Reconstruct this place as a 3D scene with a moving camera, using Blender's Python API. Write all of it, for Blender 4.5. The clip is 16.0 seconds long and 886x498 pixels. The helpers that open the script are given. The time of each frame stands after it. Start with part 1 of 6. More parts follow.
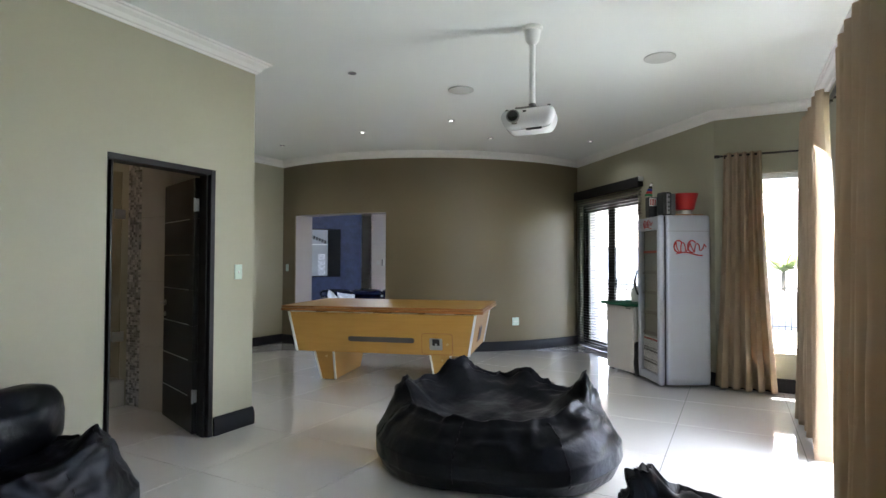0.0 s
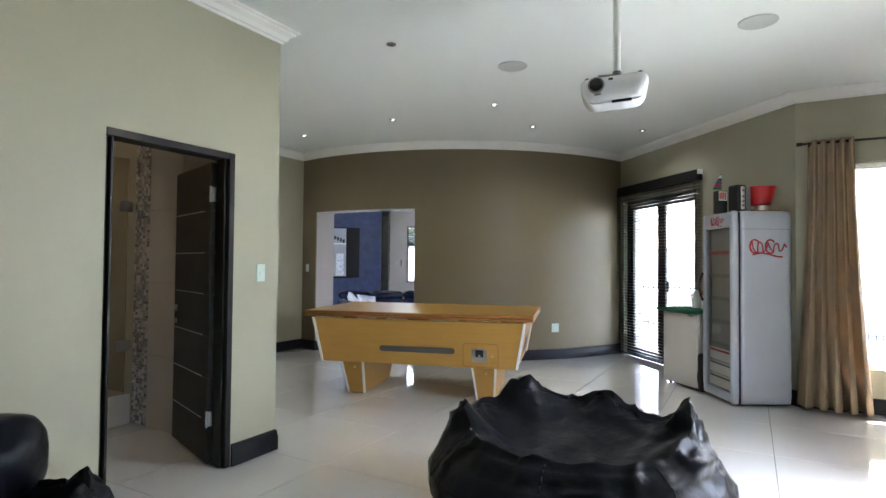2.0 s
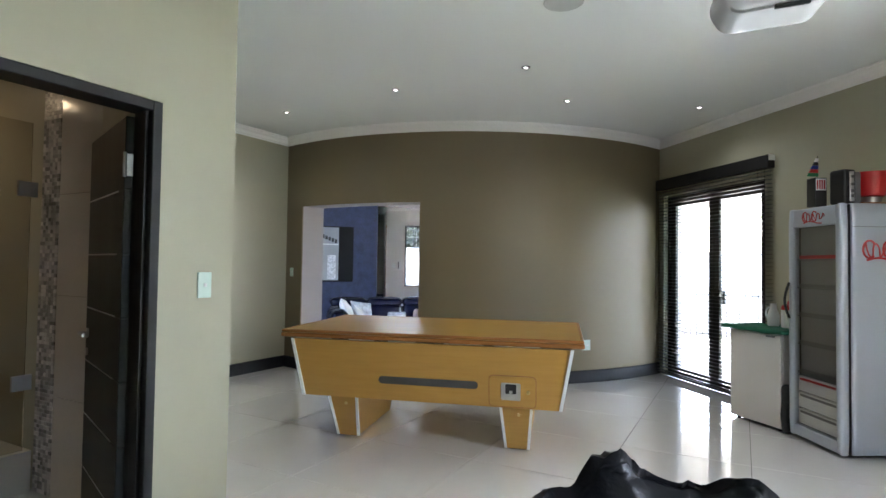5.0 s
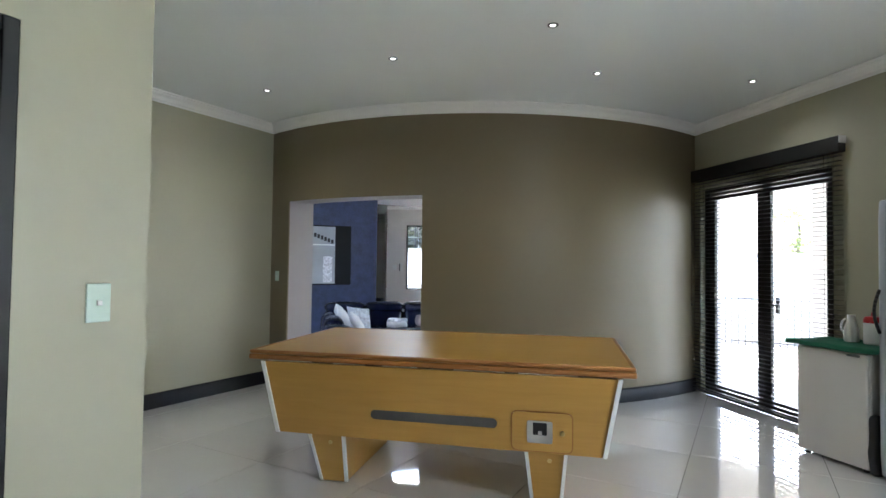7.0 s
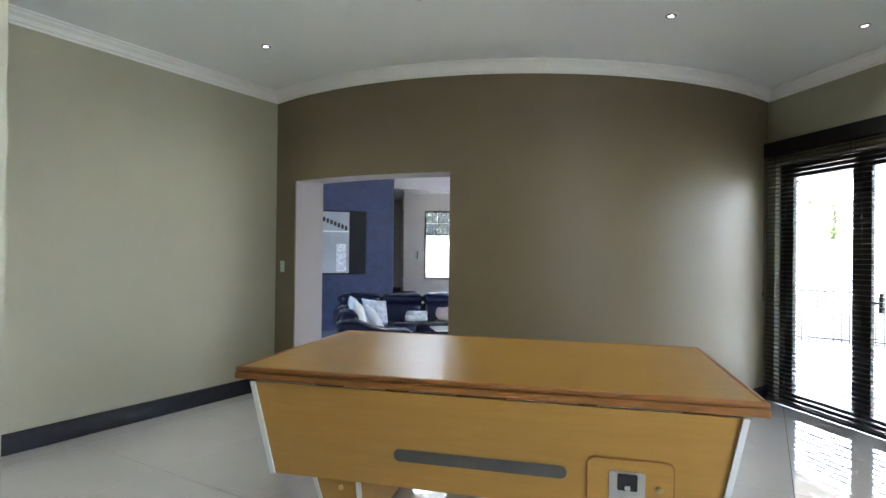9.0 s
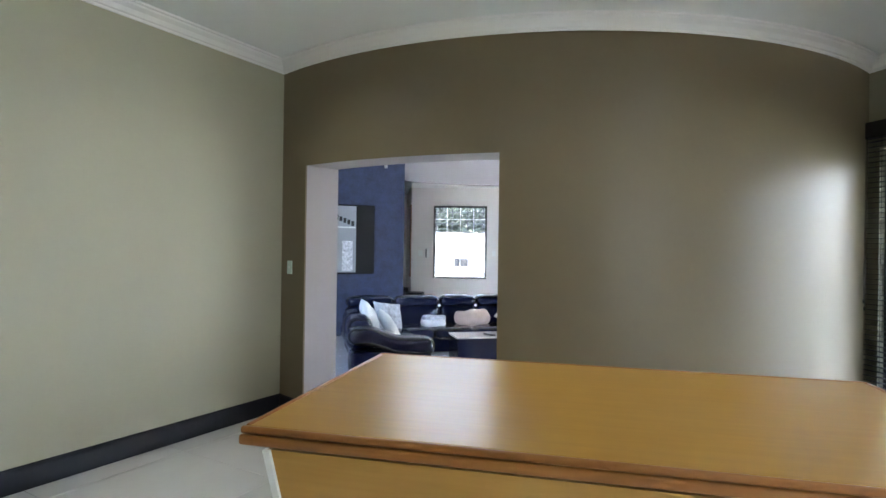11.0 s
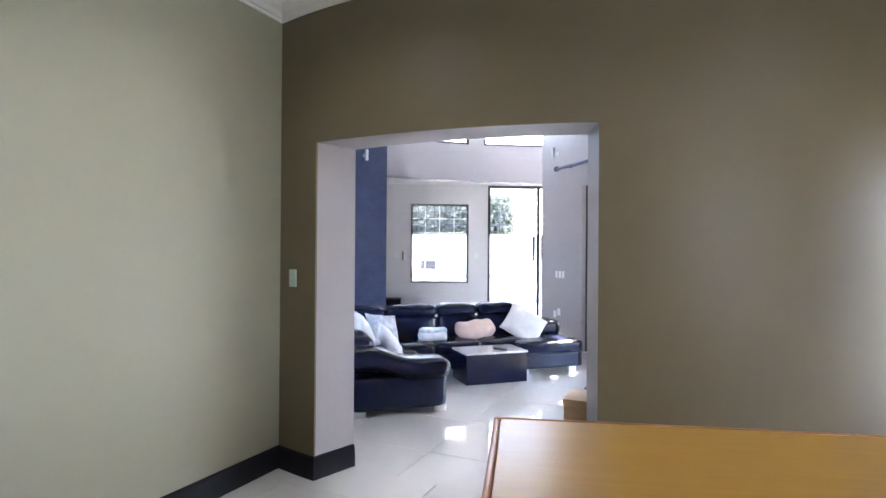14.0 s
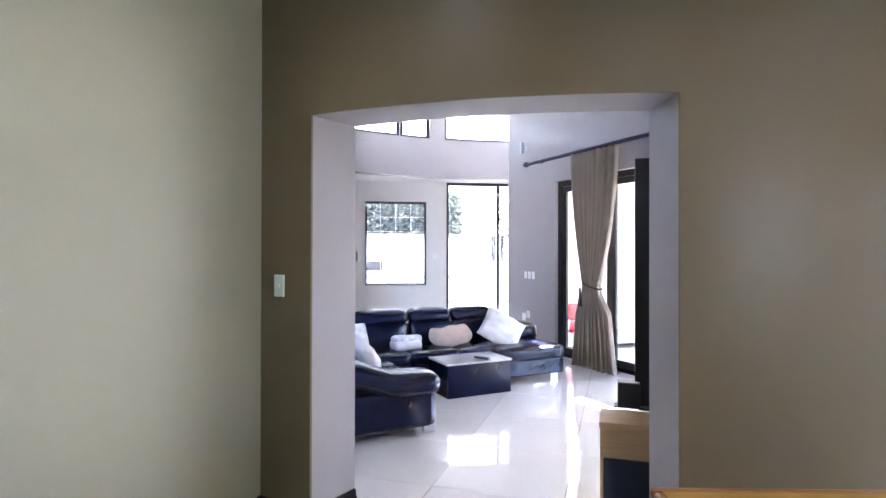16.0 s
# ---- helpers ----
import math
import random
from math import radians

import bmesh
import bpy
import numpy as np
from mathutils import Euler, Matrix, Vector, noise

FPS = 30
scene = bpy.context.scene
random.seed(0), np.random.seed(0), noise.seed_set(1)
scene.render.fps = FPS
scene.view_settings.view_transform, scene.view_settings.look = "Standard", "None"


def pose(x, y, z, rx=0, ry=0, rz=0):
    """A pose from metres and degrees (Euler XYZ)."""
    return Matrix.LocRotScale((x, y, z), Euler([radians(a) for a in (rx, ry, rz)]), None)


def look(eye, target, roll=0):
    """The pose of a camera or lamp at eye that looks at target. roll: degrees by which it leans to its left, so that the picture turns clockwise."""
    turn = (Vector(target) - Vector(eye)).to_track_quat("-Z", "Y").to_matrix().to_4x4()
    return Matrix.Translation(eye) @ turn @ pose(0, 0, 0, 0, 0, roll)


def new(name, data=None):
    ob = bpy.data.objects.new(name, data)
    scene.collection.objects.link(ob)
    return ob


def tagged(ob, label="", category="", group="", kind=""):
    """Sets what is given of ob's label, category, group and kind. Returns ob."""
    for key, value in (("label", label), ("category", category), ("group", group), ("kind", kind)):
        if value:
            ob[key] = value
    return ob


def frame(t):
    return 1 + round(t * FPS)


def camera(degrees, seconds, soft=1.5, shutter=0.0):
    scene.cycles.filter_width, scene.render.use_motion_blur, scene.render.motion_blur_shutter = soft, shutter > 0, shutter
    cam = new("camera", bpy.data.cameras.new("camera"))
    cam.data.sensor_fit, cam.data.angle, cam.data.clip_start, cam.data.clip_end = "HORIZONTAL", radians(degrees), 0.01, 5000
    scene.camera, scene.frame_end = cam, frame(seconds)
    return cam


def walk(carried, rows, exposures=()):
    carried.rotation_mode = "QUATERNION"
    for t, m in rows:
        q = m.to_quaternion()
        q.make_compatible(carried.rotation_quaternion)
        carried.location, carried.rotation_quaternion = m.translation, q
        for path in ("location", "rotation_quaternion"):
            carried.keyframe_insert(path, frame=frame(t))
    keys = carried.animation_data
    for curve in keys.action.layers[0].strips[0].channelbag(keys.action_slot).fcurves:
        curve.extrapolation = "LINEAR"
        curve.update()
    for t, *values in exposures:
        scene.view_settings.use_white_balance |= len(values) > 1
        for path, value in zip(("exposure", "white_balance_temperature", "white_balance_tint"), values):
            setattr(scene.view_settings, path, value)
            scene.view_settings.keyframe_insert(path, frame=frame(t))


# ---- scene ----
cam = camera(77.3, 16.0)
PATH = [
    (0, (0.222, 0.378, 1.386), (0.147, 2.376, 1.434), 0.2),
    (0.5, (0.172, 0.544, 1.386), (0.076, 2.541, 1.433), 0.3),
    (1, (0.073, 0.722, 1.383), (-0.034, 2.718, 1.432), 0.4),
    (1.5, (-0.036, 0.894, 1.394), (-0.147, 2.891, 1.443), 0.5),
    (2, (-0.128, 1.052, 1.384), (-0.243, 3.048, 1.434), 0.5),
    (2.5, (-0.232, 1.25, 1.402), (-0.343, 3.247, 1.453), 0.6),
    (3, (-0.306, 1.443, 1.401), (-0.411, 3.44, 1.452), 0.7),
    (3.5, (-0.358, 1.668, 1.414), (-0.456, 3.665, 1.467), 0.7),
    (4, (-0.376, 1.882, 1.41), (-0.471, 3.879, 1.464), 0.7),
    (4.2, (-0.381, 1.973, 1.404), (-0.475, 3.97, 1.459), 0.8),
    (6.5, (-0.443, 3.016, 1.436), (-0.539, 5.013, 1.494), 0.7),
    (7, (-0.479, 3.235, 1.431), (-0.581, 5.231, 1.491), 0.7),
    (7.5, (-0.529, 3.462, 1.448), (-0.638, 5.458, 1.506), 0.7),
    (8, (-0.574, 3.66, 1.442), (-0.695, 5.656, 1.486), 0.7),
    (8.5, (-0.616, 3.886, 1.45), (-0.754, 5.881, 1.481), 0.8),
    (9, (-0.672, 4.094, 1.449), (-0.826, 6.088, 1.462), 0.7),
    (9.2, (-0.704, 4.169, 1.453), (-0.864, 6.162, 1.457), 0.7),
    (11.3, (-1.178, 5.115, 1.46), (-1.309, 7.111, 1.463), 0.7),
    (11.5, (-1.216, 5.199, 1.461), (-1.343, 7.195, 1.467), 0.6),
    (12, (-1.337, 5.36, 1.459), (-1.44, 7.357, 1.462), 0.9),
    (12.5, (-1.465, 5.545, 1.456), (-1.541, 7.543, 1.464), 0.7),
    (13, (-1.598, 5.725, 1.47), (-1.641, 7.724, 1.476), 0.7),
    (13.5, (-1.76, 5.918, 1.471), (-1.761, 7.918, 1.481), 0.6),
    (14, (-1.897, 6.05, 1.468), (-1.844, 8.049, 1.477), 0.4),
    (14.5, (-2.02, 6.234, 1.458), (-1.912, 8.231, 1.469), 0.4),
    (15, (-2.147, 6.392, 1.467), (-1.978, 8.385, 1.478), 0.3),
    (15.2, (-2.186, 6.457, 1.463), (-1.998, 8.448, 1.474), 0.3),
    (15.5, (-2.258, 6.567, 1.464), (-2.033, 8.554, 1.475), 0.2),
    (16, (-2.361, 6.73, 1.464), (-2.072, 8.709, 1.475), 0.1),
]
EXPOSURES = [(0.0, 4.42, 6100, 13), (2.0, 4.70, 6070, 13), (4.0, 4.75, 6070, 12), (6.5, 4.5, 6020, 11), (9.0, 4.75, 5970, 11), (11.5, 4.93, 5960, 12), (16.0, 5.15, 5850, 21)]
walk(cam, [(t, look(eye, target, roll)) for t, eye, target, roll in PATH], EXPOSURES)


# ---- light ----
world = bpy.data.worlds.new("sky_world")
scene.world = world
world.use_nodes = True
wn = world.node_tree.nodes
sky = wn.new("ShaderNodeTexSky")
sky.sky_type = "NISHITA"
sky.sun_disc = False
SUN_AZ, SUN_EL = 40.0, 54.0          # degrees clockwise from +y, and above the horizon
sky.sun_elevation = radians(SUN_EL)
sky.sun_rotation = radians(SUN_AZ)
sky.dust_density = 3.0
wn["Background"].inputs["Strength"].default_value = 0.15
world.node_tree.links.new(sky.outputs[0], wn["Background"].inputs["Color"])
sun = new("sun", bpy.data.lights.new("sun", "SUN"))
sun.data.energy = 3.6
sun.data.angle = radians(0.6)
sun.data.color = (1.0, 0.96, 0.91)
sd = Vector((math.sin(radians(SUN_AZ)) * math.cos(radians(SUN_EL)), math.cos(radians(SUN_AZ)) * math.cos(radians(SUN_EL)), math.sin(radians(SUN_EL))))
sun.matrix_world = look(sd * 60, (0, 0, 0))

# added area lamp standing in for sky light through the open part of the sliding doors, between the curtains
sky_lamp = new("door_sky_fill", bpy.data.lights.new("door_sky_fill", "AREA"))
sky_lamp.data.shape = "RECTANGLE"
sky_lamp.data.size, sky_lamp.data.size_y = 0.9, 1.9
sky_lamp.data.energy = 4.2
sky_lamp.data.color = (0.93, 0.97, 1.0)
sky_lamp.matrix_world = look((3.137, 3.839, 1.62), (2.236, 4.273, 0.62))


# ---- materials ----
def mat(name, color, rough=0.5, metal=0.0, var=0.08, scale=3.0, fine=60.0, bump=0.0, bump_scale=40.0, coat=0.0, spec=0.5, rand=0.0, island=False, rvar=0.1, stretch=(1, 1, 1)):
    """Two scales of colour variation, roughness variation and fine relief."""
    m = bpy.data.materials.new(name)
    m.use_nodes = True
    nt = m.node_tree
    b = nt.nodes["Principled BSDF"]
    b.inputs["Roughness"].default_value = rough
    b.inputs["Metallic"].default_value = metal
    b.inputs["Coat Weight"].default_value = coat
    b.inputs["Specular IOR Level"].default_value = spec
    tc = nt.nodes.new("ShaderNodeTexCoord")
    mp = nt.nodes.new("ShaderNodeMapping")
    mp.inputs["Scale"].default_value = stretch
    nt.links.new(tc.outputs["Object"], mp.inputs["Vector"])
    n1, n2 = nt.nodes.new("ShaderNodeTexNoise"), nt.nodes.new("ShaderNodeTexNoise")
    n1.inputs["Scale"].default_value, n2.inputs["Scale"].default_value = scale, fine
    n1.inputs["Detail"].default_value = 4
    for n in (n1, n2):
        nt.links.new(mp.outputs[0], n.inputs["Vector"])
    add = nt.nodes.new("ShaderNodeMath")
    add.operation = "MULTIPLY_ADD"
    add.inputs[1].default_value = 0.4
    nt.links.new(n2.outputs["Fac"], add.inputs[0])
    nt.links.new(n1.outputs["Fac"], add.inputs[2])
    rng = nt.nodes.new("ShaderNodeMapRange")
    rng.inputs["From Min"].default_value, rng.inputs["From Max"].default_value = 0.4, 1.0
    rng.inputs["To Min"].default_value, rng.inputs["To Max"].default_value = 1 - var, 1 + var
    nt.links.new(add.outputs[0], rng.inputs["Value"])
    last = rng.outputs[0]
    if rand:
        src = nt.nodes.new("ShaderNodeNewGeometry").outputs["Random Per Island"] if island else nt.nodes.new("ShaderNodeObjectInfo").outputs["Random"]
        r2 = nt.nodes.new("ShaderNodeMapRange")
        r2.inputs["To Min"].default_value, r2.inputs["To Max"].default_value = 1 - rand, 1 + rand
        nt.links.new(src, r2.inputs["Value"])
        mul = nt.nodes.new("ShaderNodeMath")
        mul.operation = "MULTIPLY"
        nt.links.new(last, mul.inputs[0])
        nt.links.new(r2.outputs[0], mul.inputs[1])
        last = mul.outputs[0]
    sc = nt.nodes.new("ShaderNodeVectorMath")
    sc.operation = "SCALE"
    sc.inputs[0].default_value = color
    nt.links.new(last, sc.inputs["Scale"])
    nt.links.new(sc.outputs[0], b.inputs["Base Color"])
    rr = nt.nodes.new("ShaderNodeMapRange")
    r_lo, r_hi = max(0.0, rough * (1 - 2 * rvar)), min(1.0, rough * (1 + 2 * rvar))
    if r_lo < 0.285 and r_hi > 0.26:
        r_lo, r_hi = (0.29, max(r_hi, 0.34)) if rough > 0.272 else (r_lo, 0.255)
    rr.inputs["To Min"].default_value, rr.inputs["To Max"].default_value = r_lo, r_hi
    nt.links.new(n1.outputs["Fac"], rr.inputs["Value"])
    nt.links.new(rr.outputs[0], b.inputs["Roughness"])
    if bump:
        n3 = nt.nodes.new("ShaderNodeTexNoise")
        n3.inputs["Scale"].default_value = bump_scale
        n3.inputs["Detail"].default_value = 5
        nt.links.new(mp.outputs[0], n3.inputs["Vector"])
        bp = nt.nodes.new("ShaderNodeBump")
        bp.inputs["Strength"].default_value = bump
        bp.inputs["Distance"].default_value = 0.01
        nt.links.new(n3.outputs["Fac"], bp.inputs["Height"])
        nt.links.new(bp.outputs[0], b.inputs["Normal"])
    return m


def wood_mat(name, dark, light, rough=0.35, scale=(1, 14, 14), coat=0.0):
    m = mat(name, light, rough, coat=coat)
    nt = m.node_tree
    b = nt.nodes["Principled BSDF"]
    tc = nt.nodes.new("ShaderNodeTexCoord")
    mp = nt.nodes.new("ShaderNodeMapping")
    mp.inputs["Scale"].default_value = scale
    nt.links.new(tc.outputs["Object"], mp.inputs["Vector"])
    n = nt.nodes.new("ShaderNodeTexNoise")
    n.inputs["Scale"].default_value, n.inputs["Detail"].default_value, n.inputs["Distortion"].default_value = 3.0, 6, 0.6
    nt.links.new(mp.outputs[0], n.inputs["Vector"])
    cr = nt.nodes.new("ShaderNodeValToRGB")
    cr.color_ramp.elements[0].position, cr.color_ramp.elements[1].position = 0.3, 0.7
    cr.color_ramp.elements[0].color, cr.color_ramp.elements[1].color = (*dark, 1), (*light, 1)
    nt.links.new(n.outputs["Fac"], cr.inputs["Fac"])
    nt.links.new(cr.outputs[0], b.inputs["Base Color"])
    return m


def glass_mat(name, tint=(1, 1, 1), rough=0.0):
    m = bpy.data.materials.new(name)
    m.use_nodes = True
    b = m.node_tree.nodes["Principled BSDF"]
    b.inputs["Base Color"].default_value = (*tint, 1)
    b.inputs["Transmission Weight"].default_value = 1.0
    b.inputs["Roughness"].default_value = rough
    b.inputs["IOR"].default_value = 1.45
    return m


def glow_mat(name, color, strength):
    m = bpy.data.materials.new(name)
    m.use_nodes = True
    b = m.node_tree.nodes["Principled BSDF"]
    b.inputs["Emission Color"].default_value = (*color, 1)
    b.inputs["Emission Strength"].default_value = strength
    return m


M_WALL = mat("beige_paint", (0.385, 0.37, 0.272), 0.5, var=0.03, scale=0.8, fine=25, bump=0.05, bump_scale=120)
M_ACCENT = mat("taupe_paint", (0.171, 0.139, 0.080), 0.42, spec=0.38, var=0.04, scale=0.8, fine=25, bump=0.05, bump_scale=120)
# lounge tone darkened and hall tone lightened to put their light into the colour
M_LOUNGE = mat("grey_paint_darkened", (0.36, 0.335, 0.34), 0.55, var=0.03, scale=0.8, fine=25, bump=0.05, bump_scale=120)
M_HALL = mat("white_paint_lightened", (0.72, 0.69, 0.66), 0.55, var=0.03, scale=0.8, fine=25, bump=0.05, bump_scale=120)
M_BLUE = mat("blue_textured_paint", (0.03, 0.04, 0.09), 0.6, var=0.45, scale=6, fine=30, bump=0.6, bump_scale=30)
# white with the lawn's green bounce light baked in as a tint
M_CEIL = mat("white_ceiling_green_bounce", (0.80, 0.83, 0.81), 0.7, var=0.02, scale=0.6)
M_CORNICE = mat("white_plaster", (0.82, 0.82, 0.80), 0.55, var=0.02)
M_SKIRT = mat("charcoal_skirting_paint", (0.014, 0.014, 0.018), 0.45, spec=0.2, var=0.15, scale=4)
M_TILE = mat("cream_porcelain", (0.78, 0.765, 0.73), 0.045, spec=0.95, coat=1.0, var=0.03, scale=2.0, fine=14, rand=0.02, rvar=0.2)
M_TILE.node_tree.nodes["Principled BSDF"].inputs["Coat Roughness"].default_value = 0.035
M_GROUT = mat("grey_grout", (0.09, 0.085, 0.08), 0.9, var=0.15, scale=8)
M_BLACKWOOD = mat("black_stained_wood", (0.010, 0.010, 0.010), 0.45, spec=0.35, var=0.2, scale=2, fine=50, stretch=(1, 1, 0.1), bump=0.04)
M_STEEL = mat("brushed_steel", (0.55, 0.55, 0.55), 0.3, 1.0, var=0.08)
M_BRONZE = mat("bronze_aluminium", (0.03, 0.027, 0.024), 0.45, 0.3, var=0.1)
M_LEATHER = mat("black_leatherette", (0.007, 0.0078, 0.011), 0.32, spec=0.2, var=0.25, scale=5, fine=60, bump=0.45, bump_scale=20)
nt_ = M_LEATHER.node_tree
ri_ = nt_.nodes.new("ShaderNodeTexNoise")
ri_.noise_type = "RIDGED_MULTIFRACTAL"
ri_.inputs["Scale"].default_value, ri_.inputs["Detail"].default_value, ri_.inputs["Distortion"].default_value = 5.0, 3.0, 0.5
nt_.links.new(nt_.nodes["Mapping"].outputs[0], ri_.inputs["Vector"])
bp_ = nt_.nodes.new("ShaderNodeBump")
bp_.inputs["Strength"].default_value, bp_.inputs["Distance"].default_value = 0.5, 0.02
nt_.links.new(ri_.outputs["Fac"], bp_.inputs["Height"])
nt_.links.new(nt_.nodes["Bump"].outputs[0], bp_.inputs["Normal"])
nt_.links.new(bp_.outputs[0], nt_.nodes["Principled BSDF"].inputs["Normal"])
M_NAVY = mat("dark_navy_leather", (0.005, 0.007, 0.023), 0.22, spec=0.34, var=0.25, scale=4, fine=80, bump=0.15, bump_scale=30)
M_TABLETOP = wood_mat("oak_laminate_top", (0.365, 0.195, 0.028), (0.405, 0.222, 0.036), 0.295)
M_OAK = wood_mat("pale_oak_veneer", (0.41, 0.218, 0.042), (0.45, 0.246, 0.052), 0.38)
M_EDGE = wood_mat("brown_edge_moulding", (0.25, 0.10, 0.022), (0.31, 0.13, 0.03), 0.33)
M_WHITE = mat("white_plastic", (0.75, 0.76, 0.74), 0.35, var=0.03)
M_GREENWHITE = mat("pale_green_switch", (0.55, 0.68, 0.60), 0.35, var=0.03)
M_DARK = mat("black_plastic", (0.015, 0.015, 0.016), 0.4, var=0.1)
M_GREY = mat("grey_plastic", (0.16, 0.16, 0.16), 0.45, var=0.08)
M_SILVER = mat("silver_enamel", (0.50, 0.54, 0.61), 0.32, 0.3, var=0.05, scale=1.5)
M_RED = mat("red_enamel", (0.42, 0.015, 0.015), 0.35, var=0.08)
M_GREEN = mat("green_cloth", (0.01, 0.11, 0.055), 0.9, var=0.2, scale=12, bump=0.3)
M_CURTAIN = mat("tan_curtain_cloth", (0.49, 0.385, 0.268), 0.85, var=0.08, scale=3, fine=300, bump=0.1, bump_scale=300)
nt_ = M_CURTAIN.node_tree
tr_ = nt_.nodes.new("ShaderNodeBsdfTranslucent")
tr_.inputs["Color"].default_value = (0.42, 0.30, 0.19, 1)
mx_ = nt_.nodes.new("ShaderNodeMixShader")
mx_.inputs[0].default_value = 0.22
nt_.links.new(nt_.nodes["Principled BSDF"].outputs[0], mx_.inputs[1])
nt_.links.new(tr_.outputs[0], mx_.inputs[2])
nt_.links.new(mx_.outputs[0], nt_.nodes["Material Output"].inputs["Surface"])
M_CUSHION = mat("white_cushion_cloth", (0.7, 0.69, 0.68), 0.9, var=0.12, scale=9, fine=60, bump=0.2, bump_scale=20)
M_PATTERN = mat("patterned_cushion_cloth", (0.5, 0.52, 0.56), 0.9, var=0.45, scale=14, fine=40, bump=0.2, bump_scale=20)
M_PINK = mat("taupe_fleece", (0.52, 0.40, 0.34), 0.95, var=0.1, scale=12, bump=0.4, bump_scale=60)
M_GLASS = glass_mat("clear_glass")
M_SHOWER = glass_mat("bronze_shower_glass", (0.75, 0.72, 0.66))
M_LAMP = glow_mat("lamp_glow", (1.0, 0.95, 0.85), 0.8)
M_PAVE = mat("pale_concrete_paving", (0.27, 0.265, 0.245), 0.8, var=0.12, scale=1.5, fine=20)
M_OUTWALL = mat("cream_outdoor_plaster", (0.62, 0.60, 0.55), 0.8, var=0.05, scale=1.0)
M_BATH = mat("beige_bathroom_tile", (0.58, 0.55, 0.50), 0.15, var=0.06, scale=2)
M_SHOWERTILE = mat("brown_shower_tile", (0.36, 0.27, 0.175), 0.2, var=0.1, scale=2)


# ---- building helpers ----
def box(bm, lo, hi, bevel=0.0, seg=2, m=None):
    r = bmesh.ops.create_cube(bm, size=1.0)
    s = [hi[i] - lo[i] for i in range(3)]
    c = [(hi[i] + lo[i]) / 2 for i in range(3)]
    bmesh.ops.transform(bm, matrix=Matrix.Translation(c) @ Matrix.Diagonal((*s, 1)), verts=r["verts"])
    vs = r["verts"]
    if bevel:
        es = list({e for v in vs for e in v.link_edges})
        rb = bmesh.ops.bevel(bm, geom=es, offset=bevel, segments=seg, affect="EDGES", profile=0.5)
        vs = list({v for v in rb["verts"]} | {v for f in rb["faces"] for v in f.verts})
    if m is not None:
        bmesh.ops.transform(bm, matrix=m, verts=vs)
    return vs


def prism(bm, poly, z0, z1):
    """Extrude a 2D outline between two heights."""
    area = sum(poly[i - 1][0] * poly[i][1] - poly[i][0] * poly[i - 1][1] for i in range(len(poly)))
    if area < 0:
        poly = poly[::-1]
    lo = [bm.verts.new((x, y, z0)) for x, y in poly]
    hi = [bm.verts.new((x, y, z1)) for x, y in poly]
    n = len(poly)
    bm.faces.new(hi)
    bm.faces.new(lo[::-1])
    for i in range(n):
        bm.faces.new((lo[i], lo[(i + 1) % n], hi[(i + 1) % n], hi[i]))


def lathe(bm, prof, seg=24, m=None):
    """Revolve (radius, z) pairs about z."""
    rings = []
    for r, z in prof:
        rings.append([bm.verts.new((r * math.cos(2 * math.pi * k / seg), r * math.sin(2 * math.pi * k / seg), z)) for k in range(seg)])
    for a, b in zip(rings, rings[1:]):
        for k in range(seg):
            bm.faces.new((a[k], a[(k + 1) % seg], b[(k + 1) % seg], b[k]))
    bm.faces.new(rings[0][::-1])
    bm.faces.new(rings[-1])
    if m is not None:
        bmesh.ops.transform(bm, matrix=m, verts=[v for r in rings for v in r])


def rod(bm, a, b, r, seg=12):
    a, b = Vector(a), Vector(b)
    q = (b - a).to_track_quat("Z", "Y").to_matrix().to_4x4()
    lathe(bm, [(r, 0), (r, (b - a).length)], seg, Matrix.Translation(a) @ q)


def sweep(bm, path, prof, closed=False):
    """Sweep a profile of (inward offset, z) along a 2D path; inward is left of the way."""
    n = len(path)
    P = [Vector(p) for p in path]
    rings = []
    for i in range(n):
        if closed or 0 < i < n - 1:
            d0, d1 = (P[i] - P[i - 1]).normalized(), (P[(i + 1) % n] - P[i]).normalized()
        elif i == 0:
            d0 = d1 = (P[1] - P[0]).normalized()
        else:
            d0 = d1 = (P[-1] - P[-2]).normalized()
        n0, n1 = Vector((-d0.y, d0.x)), Vector((-d1.y, d1.x))
        mi = (n0 + n1).normalized()
        k = 1 / max(0.3, mi.dot(n0))
        rings.append([bm.verts.new((P[i].x + mi.x * o * k, P[i].y + mi.y * o * k, z)) for o, z in prof])
    m = len(prof)
    for i in range(n if closed else n - 1):
        a, b = rings[i], rings[(i + 1) % n]
        for j in range(m):
            bm.faces.new((a[j], a[(j + 1) % m], b[(j + 1) % m], b[j]))
    if not closed:
        bm.faces.new(rings[0])
        bm.faces.new(rings[-1][::-1])


def obj(name, bm, material, smooth=False, auto=None):
    bmesh.ops.recalc_face_normals(bm, faces=bm.faces[:])
    me = bpy.data.meshes.new(name)
    bm.to_mesh(me)
    bm.free()
    if smooth or auto:
        for p in me.polygons:
            p.use_smooth = True
        if auto:
            me.set_sharp_from_angle(angle=radians(auto))
    me.materials.append(material)
    return new(name, me)


def part(name, bm, material, parent, label="", smooth=False, auto=None):
    ob = obj(name, bm, material, smooth, auto)
    ob.parent = parent
    if label:
        ob["label"] = label
    return ob


def thing(name, m, label, category, group=""):
    e = new(name)
    e.empty_display_size = 0.1
    e.matrix_world = m
    return tagged(e, label, category, group)


def structure(ob, label, category):
    return tagged(ob, label, category, kind="structure")


